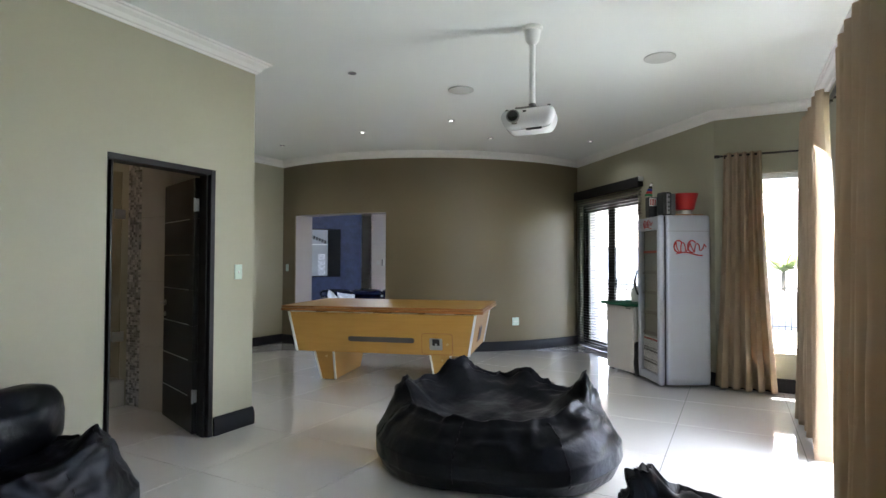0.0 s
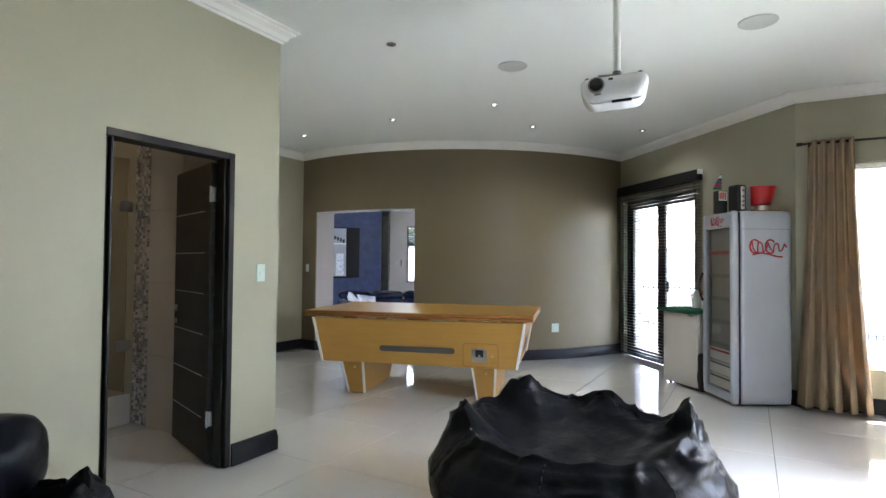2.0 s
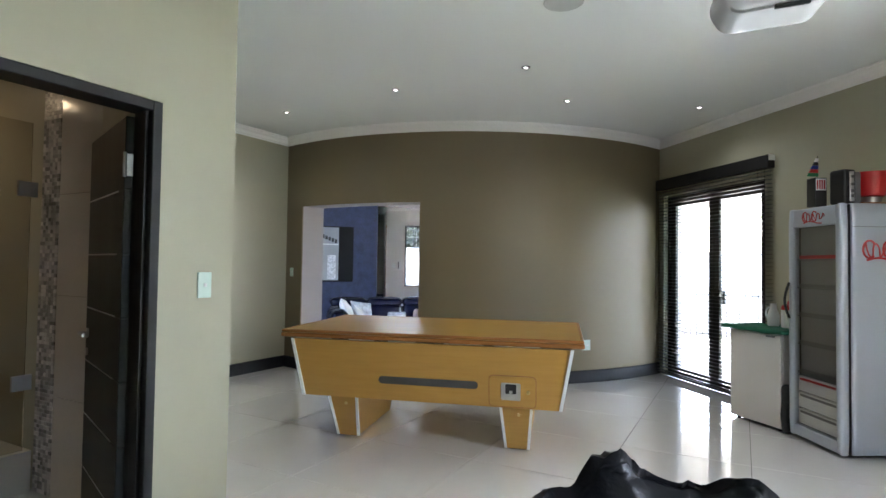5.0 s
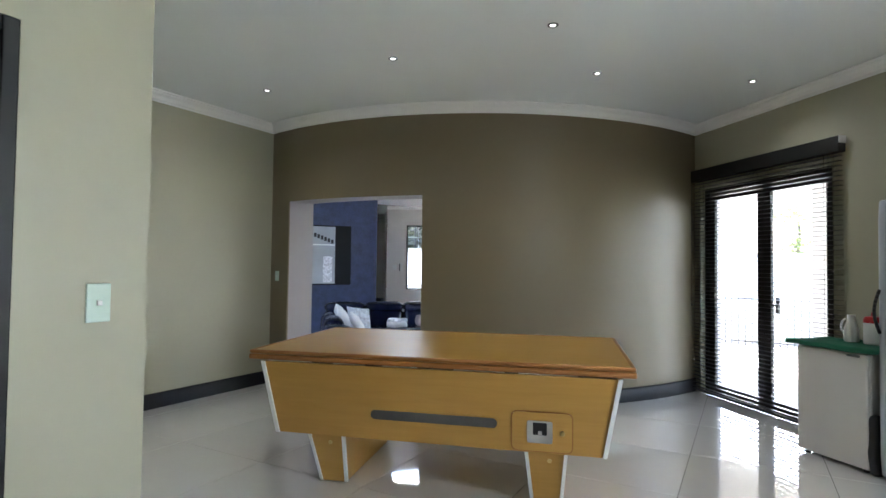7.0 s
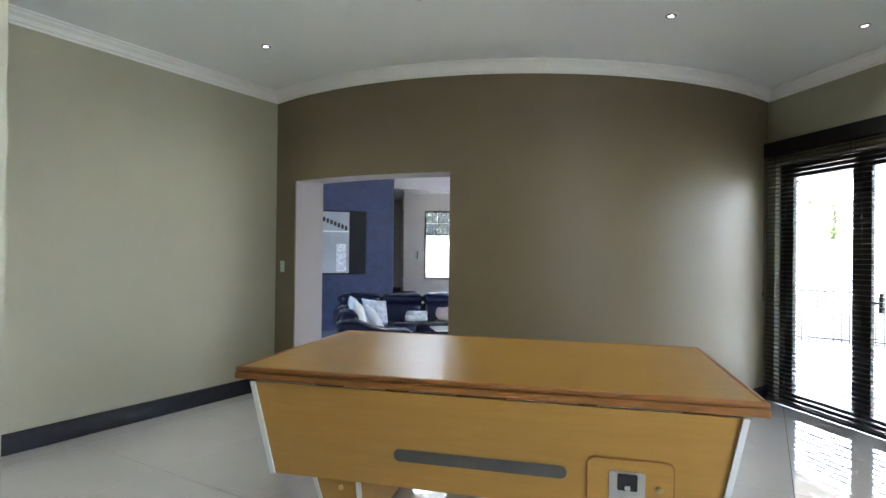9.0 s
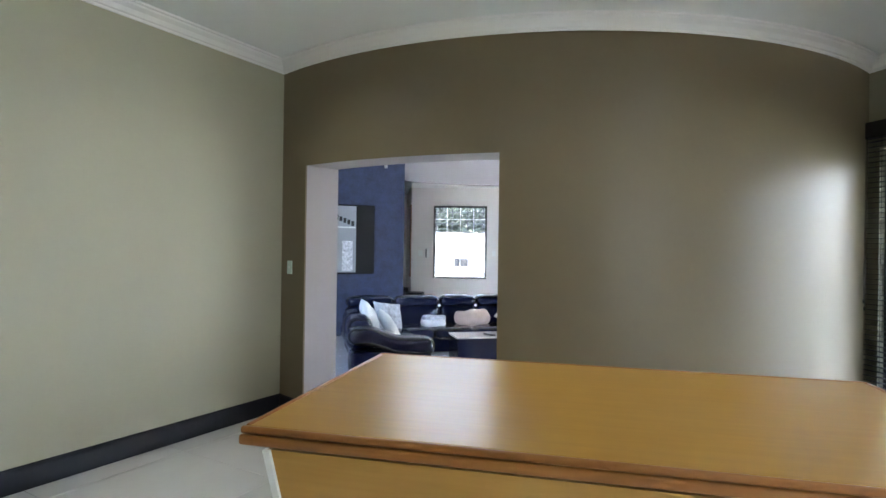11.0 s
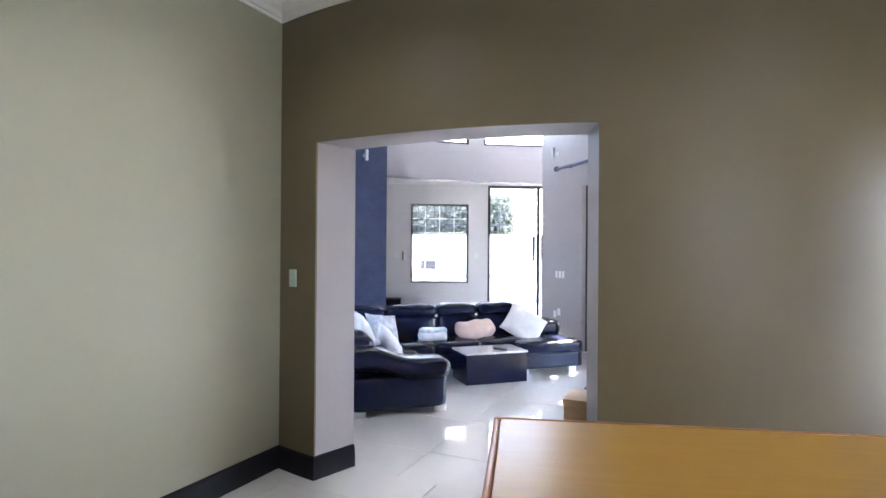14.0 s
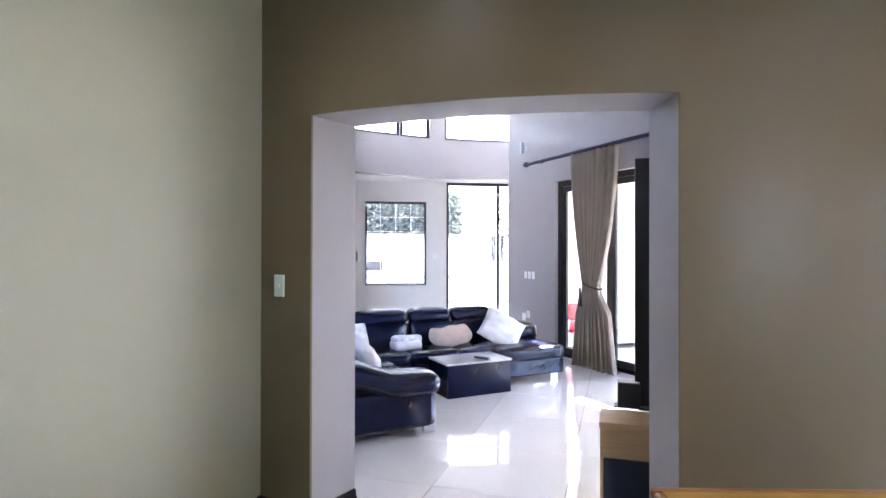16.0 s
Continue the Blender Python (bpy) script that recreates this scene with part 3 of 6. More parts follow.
for s_ in (-1, 1):
    rod(bm, (LW - 0.06, s_ * 0.02, 1.02), (LW - 0.06, s_ * 0.065, 1.02), 0.01)
    rod(bm, (LW - 0.06, s_ * 0.06, 1.02), (LW - 0.18, s_ * 0.06, 1.02), 0.009)
    lathe(bm, [(0.026, 0), (0.026, 0.008)], 16, Matrix.Translation((LW - 0.06, s_ * 0.024, 1.02)) @ Matrix.Rotation(radians(90), 4, "X") @ Matrix.Translation((0, 0, -0.004)))
    lathe(bm, [(0.02, 0), (0.02, 0.008)], 16, Matrix.Translation((LW - 0.06, s_ * 0.024, 0.92)) @ Matrix.Rotation(radians(90), 4, "X") @ Matrix.Translation((0, 0, -0.004)))
bmesh.ops.transform(bm, matrix=lm, verts=bm.verts[:])
part("door_handle", bm, M_STEEL, leaf, "steel lever handle")

# ---- bathroom ----
BI = PU - 0.125
bm = bmesh.new()
prism(bm, [uv(DU0 - 0.4, -3.78), uv(DU0 - 0.4, -6.9), uv(DU0 - 0.28, -6.9), uv(DU0 - 0.28, -3.78)], 0, 2.62)
prism(bm, [uv(DU0 - 0.28, -6.5), uv(BI, -6.5), uv(BI, -6.62), uv(DU0 - 0.28, -6.62)], 0, 2.62)
structure(obj("wall_bathroom", bm, M_SHOWERTILE), "brown tiled shower walls", "wall")
bm = bmesh.new()
prism(bm, [uv(DU0 - 0.4, -3.77), uv(BI, -3.77), uv(BI, -6.62), uv(DU0 - 0.4, -6.62)], 2.62, 2.72)
structure(obj("ceiling", bm, M_CEIL), "white bathroom ceiling", "ceiling")
tw = thing("wall_bathroom_tiling", Matrix.Identity(4), "large beige wall tiles beside the shower", "wall")
tw["kind"] = "structure"
for j, (z0, z1) in enumerate(((0.0, 0.598), (0.602, 1.198), (1.202, 1.798), (1.802, 2.61))):
    for v0, v1 in ((-4.55, -3.96), (-4.972, -4.554)):
        bm = bmesh.new()
        prism(bm, [uv(BI - 0.012, v0), uv(BI - 0.012, v1), uv(BI - 0.001, v1), uv(BI - 0.001, v0)], z0, z1)
        part("tile", bm, M_BATH, tw)
M_MOSAIC = mat("mixed_mosaic", (0.40, 0.38, 0.36), 0.3, var=0.1, rand=0.65, island=True)
bm = bmesh.new()
rnd = random.Random(4)
for i in range(7):
    for j in range(108):
        v0, z0 = -5.17 + i * 0.0275, 0.01 + j * 0.024
        prism(bm, [uv(BI - 0.014, v0), uv(BI - 0.014, v0 + 0.025), uv(BI - 0.001, v0 + 0.025), uv(BI - 0.001, v0)], z0, z0 + 0.0215)
ms = obj("mosaic_strip", bm, M_MOSAIC)
ms.parent = tw
ms["kind"] = "stuff"
bm = bmesh.new()
prism(bm, [uv(DU0 - 0.27, -5.18), uv(BI - 0.02, -5.18), uv(BI - 0.02, -6.49), uv(DU0 - 0.27, -6.49)], 0.0, 0.25)
st = structure(obj("floor_shower", bm, M_BATH), "raised tiled shower step", "shower")
sg = thing("shower_screen", Matrix.Identity(4), "frameless shower glass screen on a raised step, with steel hinges", "shower screen")
bm = bmesh.new()
prism(bm, [uv(DU0 - 0.2, -5.22), uv(BI - 0.05, -5.22), uv(BI - 0.05, -5.23), uv(DU0 - 0.2, -5.23)], 0.252, 2.25)
gp = part("pane", bm, M_SHOWER, sg, "tinted shower glass")
gp.visible_shadow = False
for z in (0.66, 1.84):
    bm = bmesh.new()
    prism(bm, [uv(BI - 0.12, -5.212), uv(BI - 0.015, -5.212), uv(BI - 0.015, -5.238), uv(BI - 0.12, -5.238)], z - 0.045, z + 0.045)
    part("hinge", bm, M_STEEL, sg, "steel glass hinge")

bd_ = Vector(uv(3.25, -6.0))
bl_lamp = thing("downlight", Matrix.Translation((bd_.x, bd_.y, 2.62)), "small warm recessed downlight over the shower, lit", "downlight")
bm = bmesh.new()
lathe(bm, [(0.045, 0.0), (0.045, -0.006), (0.036, -0.007)], 20)
part("bezel", bm, M_STEEL, bl_lamp, auto=40)
bm = bmesh.new()
lathe(bm, [(0.034, -0.010), (0.034, -0.0075)], 20)
part("bulb", bm, glow_mat("warm_lamp_glow", (1.0, 0.72, 0.42), 6.0), bl_lamp)
# spot added below the fitting to brighten the bathroom
lamp = new("downlight_lamp", bpy.data.lights.new("downlight_lamp", "SPOT"))
lamp.data.energy = 0.26
lamp.data.color = (1.0, 0.86, 0.7)
lamp.data.spot_size = radians(150)
lamp.data.spot_blend = 1.0
lamp.data.shadow_soft_size = 0.04
lamp.matrix_world = Matrix.Translation((bd_.x, bd_.y, 2.57))

# ---- switches and sockets ----


def plate(name, p, d, z, w, h, material, label, cat, rockers=1, group=""):
    """A wall plate with its face to the left of the way d."""
    t = thing(name, frame_pose(p, d, z), label, cat, group)
    bm = bmesh.new()
    box(bm, (-w / 2, 0.0, -h / 2), (w / 2, 0.009, h / 2), 0.003)
    pl = part("plate", bm, material, t)
    for i in range(rockers):
        bm = bmesh.new()
        x = (i - (rockers - 1) / 2) * w * 0.3
        box(bm, (x - w * 0.11, 0.009, -h * 0.07), (x + w * 0.11, 0.015, h * 0.07), 0.002)
        part("rocker", bm, M_WHITE, pl)
    return t


plate("light_switch", uv(3.728, -3.64), tuple(-U), 1.30, 0.075, 0.122, M_GREENWHITE, "pale green single light switch on beige wall", "light switch")
plate("light_switch", uv(PU, -3.705), tuple(V), 1.32, 0.075, 0.122, M_GREENWHITE, "pale green light switch round the corner of the beige wall", "light switch")
pa = 0.5 * (A_L + O_L)
plate("light_switch", on_arc(ang((-2.765, 9.78))), (math.sin(radians(pa)), -math.cos(radians(pa))), 1.285, 0.07, 0.115, M_GREENWHITE, "pale light switch beside the square opening", "light switch")
sa = ang((1.05, 9.20))
plate("wall_socket", on_arc(sa), (math.sin(radians(sa)), -math.cos(radians(sa))), 0.455, 0.115, 0.125, M_GREENWHITE, "pale green plug socket low on taupe wall", "socket", 2)
for k in range(3):
    plate("light_switch", tuple(SW1 - SWD * (0.76 - 0.11 * k)), tuple(SWD), 1.08, 0.07, 0.12, M_WHITE, "white switch plate beside the sliding doors", "light switch", 1, "switches by the sliding doors")
for k in range(2):
    plate("wall_socket", tuple(SW1 - SWD * (0.62 - 0.13 * k)), tuple(SWD), 0.42 - 0.05 * k, 0.09, 0.12, M_WHITE, "white plug socket low beside the sofa", "socket", 1, "sockets beside the sofa")
plate("light_switch", (-2.62, FW), (-1, 0), 1.37, 0.11, 0.13, M_WHITE, "white switch plate beside the intercom", "light switch")
plate("light_switch", (-0.80, FW), (-1, 0), 1.38, 0.09, 0.13, M_WHITE, "white switch plate between window and glass door", "light switch")
ic = thing("intercom_phone", Matrix.Translation((-2.45, FW, 1.37)), "white wall intercom handset", "intercom")
bm = bmesh.new()
box(bm, (-0.05, -0.03, -0.12), (0.05, 0, 0.12), 0.01)
part("base", bm, M_WHITE, ic)
bm = bmesh.new()
soft_box(bm, (-0.04, -0.07, -0.11), (-0.005, -0.032, 0.11), 0.015, 5)
part("handset", bm, M_GREY, ic, smooth=True)

# ---- ceiling fittings ----
DL = [(-2.47, 8.46, 1), (-1.13, 7.66, 1), (0.07, 7.06, 1), (0.59, 8.03, 1), (2.01, 8.26, 1), (-0.80, 5.36, 0)]
for x, y, on in DL:
    t = thing("downlight", Matrix.Translation((x, y, CEIL)), "small round recessed downlight, lit" if on else "small round recessed downlight, unlit", "downlight", "ceiling downlights")
    bm = bmesh.new()
    prof = [(0.038, 0.0), (0.038, -0.006), (0.021, -0.008), (0.019, 0.0)]
    rings = [[bm.verts.new((r * math.cos(k * math.pi / 12), r * math.sin(k * math.pi / 12), z)) for k in range(24)] for r, z in prof]
    for a, b in zip(rings, rings[1:]):
        for k in range(24):
            bm.faces.new((a[k], a[(k + 1) % 24], b[(k + 1) % 24], b[k]))
    part("bezel", bm, M_GREY, t, "dark metal ring", auto=40)
    bm = bmesh.new()
    lathe(bm, [(0.0195, -0.003), (0.0195, -0.001)], 20)
    part("bulb", bm, M_LAMP if on else M_DARK, t)
    if on:
        lamp = new("downlight_lamp", bpy.data.lights.new("downlight_lamp", "SPOT"))
        lamp.data.energy = 0.9
        lamp.data.color = (1.0, 0.98, 0.95)
        lamp.data.spot_size = radians(150)
        lamp.data.spot_blend = 1.0
        lamp.data.shadow_soft_size = 0.03
        lamp.matrix_world = Matrix.Translation((x, y, CEIL - 0.05))
for x, y in ((0.19, 5.88), (1.86, 5.05)):
    t = thing("ceiling_speaker", Matrix.Translation((x, y, CEIL)), "flat round white ceiling loudspeaker grille", "loudspeaker", "ceiling speakers")
    bm = bmesh.new()
    lathe(bm, [(0.128, 0.0), (0.128, -0.006), (0.122, -0.009), (0.115, -0.007), (0.112, -0.0065), (0.0005, -0.0065)], 40)
    part("grille", bm, mat("speaker_grille", (0.52, 0.54, 0.52), 0.7, var=0.1, fine=400), t, auto=30)

# ---- projector ----
pr = thing("projector", Matrix.Translation((0.72, 4.42, CEIL)), "white video projector on a ceiling pole", "projector")
bm = bmesh.new()
lathe(bm, [(0.075, 0.0), (0.075, -0.02), (0.06, -0.03), (0.05, -0.10), (0.028, -0.13), (0.0, -0.13)][:5], 28)
part("ceiling_plate", bm, M_WHITE, pr, "white flared ceiling cup", auto=40)
bm = bmesh.new()
rod(bm, (0, 0, -0.56), (0, 0, -0.12), 0.022, 18)
part("pole", bm, M_WHITE, pr, auto=40)
bm = bmesh.new()
lathe(bm, [(0.02, -0.60), (0.03, -0.585), (0.025, -0.565)], 16)
for a in (-0.13, 0.13):
    rod(bm, (0, 0, -0.585), (a, 0.06, -0.625), 0.007, 8)
    rod(bm, (0, 0, -0.585), (a, -0.10, -0.625), 0.007, 8)
part("bracket", bm, M_GREY, pr, "grey metal spider bracket", auto=40)
pm = Matrix.Translation((-0.02, -0.02, -0.70)) @ Matrix.Rotation(radians(-14), 4, "Z") @ Matrix.Rotation(radians(-4), 4, "Y")
bm = bmesh.new()
soft_box(bm, (-0.19, -0.15, -0.075), (0.19, 0.14, 0.07), 0.045, 12)
for v in bm.verts:
    if v.co.y < -0.1 and v.co.z < 0:
        v.co.y += 0.025 * (-v.co.z / 0.075)
    if v.co.z < 0:
        v.co.x *= 1 + 0.18 * v.co.z / 0.075
bmesh.ops.transform(bm, matrix=pm, verts=bm.verts[:])
pb = part("body", bm, mat("glossy_white_plastic", (0.72, 0.73, 0.74), 0.22, var=0.02), pr, "glossy white rounded casing", smooth=True)
bm = bmesh.new()
lathe(bm, [(0.045, 0), (0.048, 0.02), (0.044, 0.03), (0.038, 0.028)], 28, pm @ Matrix.Translation((-0.10, -0.135, 0.015)) @ Matrix.Rotation(radians(90), 4, "X"))
ln = part("lens_ring", bm, M_GREY, pr, "grey lens ring", auto=40)
bm = bmesh.new()
lathe(bm, [(0.037, 0.0), (0.030, 0.004), (0.012, 0.008)], 24, pm @ Matrix.Translation((-0.10, -0.164, 0.015)) @ Matrix.Rotation(radians(90), 4, "X"))
part("lens", bm, mat("dark_lens", (0.01, 0.01, 0.015), 0.05, var=0.05), ln, "dark glass lens", smooth=True)
for nm, lo, hi in (("vent", (-0.02, -0.105, -0.085), (0.09, -0.09, -0.07)), ("sensor", (-0.03, -0.153, 0.035), (-0.005, -0.146, 0.047)), ("badge", (-0.115, -0.142, -0.04), (-0.075, -0.135, -0.03))):
    bm = bmesh.new()
    box(bm, lo, hi, 0.002)
    bmesh.ops.transform(bm, matrix=pm, verts=bm.verts[:])
    part(nm, bm, M_DARK if nm != "badge" else M_GREY, pr)
for x in (-0.15, 0.15):
    bm = bmesh.new()
    lathe(bm, [(0.012, 0.06), (0.012, 0.082), (0.008, 0.085)], 12, pm @ Matrix.Translation((x, -0.08, 0)))
    part("foot", bm, M_DARK, pr)

# ---- pool table ----
TX = Vector((math.cos(radians(-9.5)), math.sin(radians(-9.5))))
TL, TW = 2.345, 1.34
TO = Vector((-1.883, 6.698))
pt = thing("pool_table", frame_pose(tuple(TO), tuple(TX)), "oak coin-operated pool table with a flat wooden cover", "pool table")
bm = bmesh.new()
box(bm, (0.028, 0.028, 0.835), (TL - 0.028, TW - 0.028, 0.884), 0.002)
top = part("cover", bm, M_TABLETOP, pt, "satin oak laminate cover board")
for lo, hi in (((0, 0, 0.0), (TL, 0.03, 0)), ((0, TW - 0.03, 0), (TL, TW, 0)), ((0, 0.03, 0), (0.03, TW - 0.03, 0)), ((TL - 0.03, 0.03, 0), (TL, TW - 0.03, 0))):
    bm = bmesh.new()
    box(bm, (lo[0] + 0.004, lo[1] + 0.004, 0.862), (hi[0] - 0.004, hi[1] - 0.004, 0.886), 0.009, 3)
    box(bm, (lo[0], lo[1], 0.826), (hi[0], hi[1], 0.860), 0.010, 3)
    part("edge_moulding", bm, M_EDGE, top, "reddish brown rounded edge moulding", auto=50)


def hull(bm, lo, hi, z0, z1):
    """A tapered box: rectangle lo at z0 to rectangle hi at z1."""
    a = [bm.verts.new((x, y, z0)) for x, y in ((lo[0], lo[1]), (lo[2], lo[1]), (lo[2], lo[3]), (lo[0], lo[3]))]
    b = [bm.verts.new((x, y, z1)) for x, y in ((hi[0], hi[1]), (hi[2], hi[1]), (hi[2], hi[3]), (hi[0], hi[3]))]
    bm.faces.new(a[::-1])
    bm.faces.new(b)
    for i in range(4):
        bm.faces.new((a[i], a[(i + 1) % 4], b[(i + 1) % 4], b[i]))


bz0, bz1 = 0.365, 0.815
blo, bhi = (0.18, 0.072, TL - 0.165, TW - 0.072), (0.095, 0.02, TL - 0.085, TW - 0.02)
bm = bmesh.new()
hull(bm, blo, bhi, bz0, bz1)
body = part("body", bm, M_OAK, pt, "pale oak veneered tapered cabinet")
bm = bmesh.new()
hull(bm, (bhi[0] + 0.02, bhi[1] + 0.02, bhi[2] - 0.02, bhi[3] - 0.02), (bhi[0] + 0.02, bhi[1] + 0.02, bhi[2] - 0.02, bhi[3] - 0.02), 0.815, 0.834)
part("rail", bm, M_WHITE, pt, "pale strip below the cover")
# black strips stand in for the shade under the overhanging cover
for i, (x0, x1) in enumerate(((0.42, 0.56), (0.77, 0.88), (1.10, 1.32), (1.62, 1.70), (2.03, 2.24))):
    bm = bmesh.new()
    box(bm, (x0, 0.026, 0.818), (x1, 0.0405, 0.832))
    part("painted_shadow", bm, M_DARK, pt, "black strip standing in for the shade below the cover")


def front(x, z, out=0.0):
    """A point on the sloping front face."""
    f = (z - bz0) / (bz1 - bz0)
    return Vector((x, blo[1] + (bhi[1] - blo[1]) * f - out, z))


for sx in (0, 1):
    for sy in (0, 1):
        bm = bmesh.new()
        x0, x1 = (blo[0], bhi[0]) if sx == 0 else (blo[2], bhi[2])
        y0, y1 = (blo[1], bhi[1]) if sy == 0 else (blo[3], bhi[3])
        hull(bm, (x0 - 0.012, y0 - 0.012, x0 + 0.012, y0 + 0.012), (x1 - 0.012, y1 - 0.012, x1 + 0.012, y1 + 0.012), bz0, bz1)
        part("corner_trim", bm, M_WHITE, body, "white plastic corner trim")
ft = math.atan2(blo[1] - bhi[1], bz1 - bz0)


def on_front(bm, x0, x1, z0, z1, t, r, seg=5):
    """A rounded plate lying on the sloping front."""
    pts = []
    for cx, cz, a in ((x1 - r, z1 - r, 0), (x0 + r, z1 - r, 90), (x0 + r, z0 + r, 180), (x1 - r, z0 + r, 270)):
        pts += [(cx + r * math.cos(radians(a + 90 * k / seg)), cz + r * math.sin(radians(a + 90 * k / seg))) for k in range(seg + 1)]
    lo = [bm.verts.new(front(x, z, 0.0005)) for x, z in pts]
    hi = [bm.verts.new(front(x, z, t)) for x, z in pts]
    bm.faces.new(hi)
    bm.faces.new(lo[::-1])
    for i in range(len(pts)):
        bm.faces.new((lo[i], lo[i - 1], hi[i - 1], hi[i]))


bm = bmesh.new()
on_front(bm, 0.795, 1.588, 0.482, 0.560, 0.004, 0.036)
sl = part("ball_slot", bm, M_OAK, body, "rounded rim of the ball return slot")
# flat plate whose dark grey stands in for shade inside the slot
bm = bmesh.new()
on_front(bm, 0.805, 1.578, 0.492, 0.550, 0.006, 0.028)
part("slot_inside", bm, mat("dark_slot_shade", (0.075, 0.072, 0.068), 0.5, var=0.25, scale=4), sl, "dark grey plate painted as the shaded ball return trough")
# brown rim puts the panel's edge shadow into colour
bm = bmesh.new()
on_front(bm, 1.658, 2.007, 0.371, 0.608, 0.004, 0.034)
part("panel_shadow_line", bm, M_EDGE, body, "brown rim coloured as the shadow line round the coin panel")
bm = bmesh.new()
on_front(bm, 1.664, 2.001, 0.377, 0.602, 0.009, 0.03)
cp = part("coin_panel", bm, M_OAK, body, "raised oak coin panel")
bm = bmesh.new()
on_front(bm, 1.75, 1.893, 0.426, 0.554, 0.014, 0.012)
part("coin_plate", bm, M_STEEL, cp, "steel coin mechanism plate")
# recess drawn as a raised plate, its shade painted black
bm = bmesh.new()
on_front(bm, 1.783, 1.862, 0.474, 0.545, 0.016, 0.006)
part("coin_slot", bm, M_DARK, cp, "flat black plate painted as the shaded coin recess")
bm = bmesh.new()
on_front(bm, 1.812, 1.834, 0.478, 0.497, 0.022, 0.004)
part("coin_button", bm, M_STEEL, cp)
bm = bmesh.new()
lathe(bm, [(0.014, 0), (0.014, 0.012), (0.009, 0.014)], 16, Matrix.Translation(front(1.948, 0.49, 0.005)) @ Matrix.Rotation(radians(90), 4, "X"))
part("lock", bm, mat("brass", (0.6, 0.45, 0.2), 0.3, 1.0), cp, "round brass lock")
for lx in (0.485, 1.855):
    bm = bmesh.new()
    hull(bm, (lx - 0.085, 0.26, lx + 0.085, TW - 0.24), (lx - 0.115, 0.12, lx + 0.115, TW - 0.12), 0.012, bz0)
    lg = part("leg", bm, M_OAK, pt, "tapered oak slab leg with white edges")
    for sx in (-1, 1):
        bm = bmesh.new()
        hull(bm, (lx + sx * 0.085 - 0.01, 0.254, lx + sx * 0.085 + 0.01, 0.275), (lx + sx * 0.115 - 0.01, 0.114, lx + sx * 0.115 + 0.01, 0.135), 0.012, bz0 - 0.002)
        part("edge_trim", bm, M_WHITE, lg, "white edge trim")
    bm = bmesh.new()
    box(bm, (lx - 0.06, 0.29, 0.0), (lx + 0.06, TW - 0.28, 0.013))
    part("foot", bm, M_DARK, lg)
    bm = bmesh.new()
    lathe(bm, [(0.012, 0), (0.012, 0.01)], 14, Matrix.Translation((lx + 0.02, 0.146, 0.30)) @ Matrix.Rotation(radians(90), 4, "X"))
    part("lock", bm, bpy.data.materials["brass"], lg, "round brass lock")


def on_end(bm, y0, y1, z0, z1, out):
    """A plate lying on the sloping right-hand end of the cabinet."""
    ring = []
    for o in (0.0005, out):
        for y, z in ((y0, z0), (y1, z0), (y1, z1), (y0, z1)):
            f = (z - bz0) / (bz1 - bz0)
            ring.append(bm.verts.new((blo[2] + (bhi[2] - blo[2]) * f + o, y, z)))
    bm.faces.new(ring[4:])
    bm.faces.new(ring[3::-1])
    for i in range(4):
        j = (i + 1) % 4
        bm.faces.new((ring[i], ring[j], ring[4 + j], ring[4 + i]))


bm = bmesh.new()
on_end(bm, 0.55, 0.79, 0.45, 0.64, 0.006)
er = part("end_hatch", bm, M_EDGE, body, "brown rim of the hatch in the end")
# no hole here: a black plate gives the hatch its inner darkness
bm = bmesh.new()
on_end(bm, 0.57, 0.77, 0.47, 0.62, 0.009)
part("hatch_inside", bm, M_DARK, er, "flat black plate painted as the shaded hatch opening")


# ---- venetian blind ----
vb = thing("venetian_blind", frame_pose(tuple(Vector(RC) + RD * (SD_OPEN[0] - 0.13)), tuple(RD)), "dark wooden venetian blind lowered over the glass doors, slats open", "blind")
BWD = SD_OPEN[1] - SD_OPEN[0] + 0.22
bm = bmesh.new()
box(bm, (0, 0.004, 2.44), (BWD, 0.085, 2.575), 0.006)
hr = part("headrail", bm, M_BLACKWOOD, vb, "black headrail")
bm = bmesh.new()
box(bm, (-0.006, 0.006, 2.515), (-0.0005, 0.082, 2.575), 0.001)
part("end_cap", bm, M_WHITE, hr, "white end cap")
M_SLAT = mat("dark_slat", (0.02, 0.019, 0.018), 0.35, var=0.15, scale=5, stretch=(0.2, 1, 1))
bm = bmesh.new()
n = 6
pts = [(0.012 + 0.05 * k / n, 0.003 * math.sin(math.pi * k / n)) for k in range(n + 1)]
prof = pts + [(y, z - 0.0025) for y, z in pts[::-1]]
lo = [bm.verts.new((0.02, y, z)) for y, z in prof]
hi = [bm.verts.new((BWD - 0.02, y, z)) for y, z in prof]
bm.faces.new(lo)
bm.faces.new(hi[::-1])
for i in range(len(prof)):
    bm.faces.new((lo[i], lo[i - 1], hi[i - 1], hi[i]))
slat = part("slat", bm, M_SLAT, vb)
slat.location.z = 0.075
for i in range(1, 56):
    o = bpy.data.objects.new("slat", slat.data)
    scene.collection.objects.link(o)
    o.parent = vb
    o.location.z = 0.075 + i * 0.0425
bm = bmesh.new()
box(bm, (0.02, 0.012, 0.03), (BWD - 0.02, 0.062, 0.05), 0.004)
part("bottom_rail", bm, M_SLAT, vb)
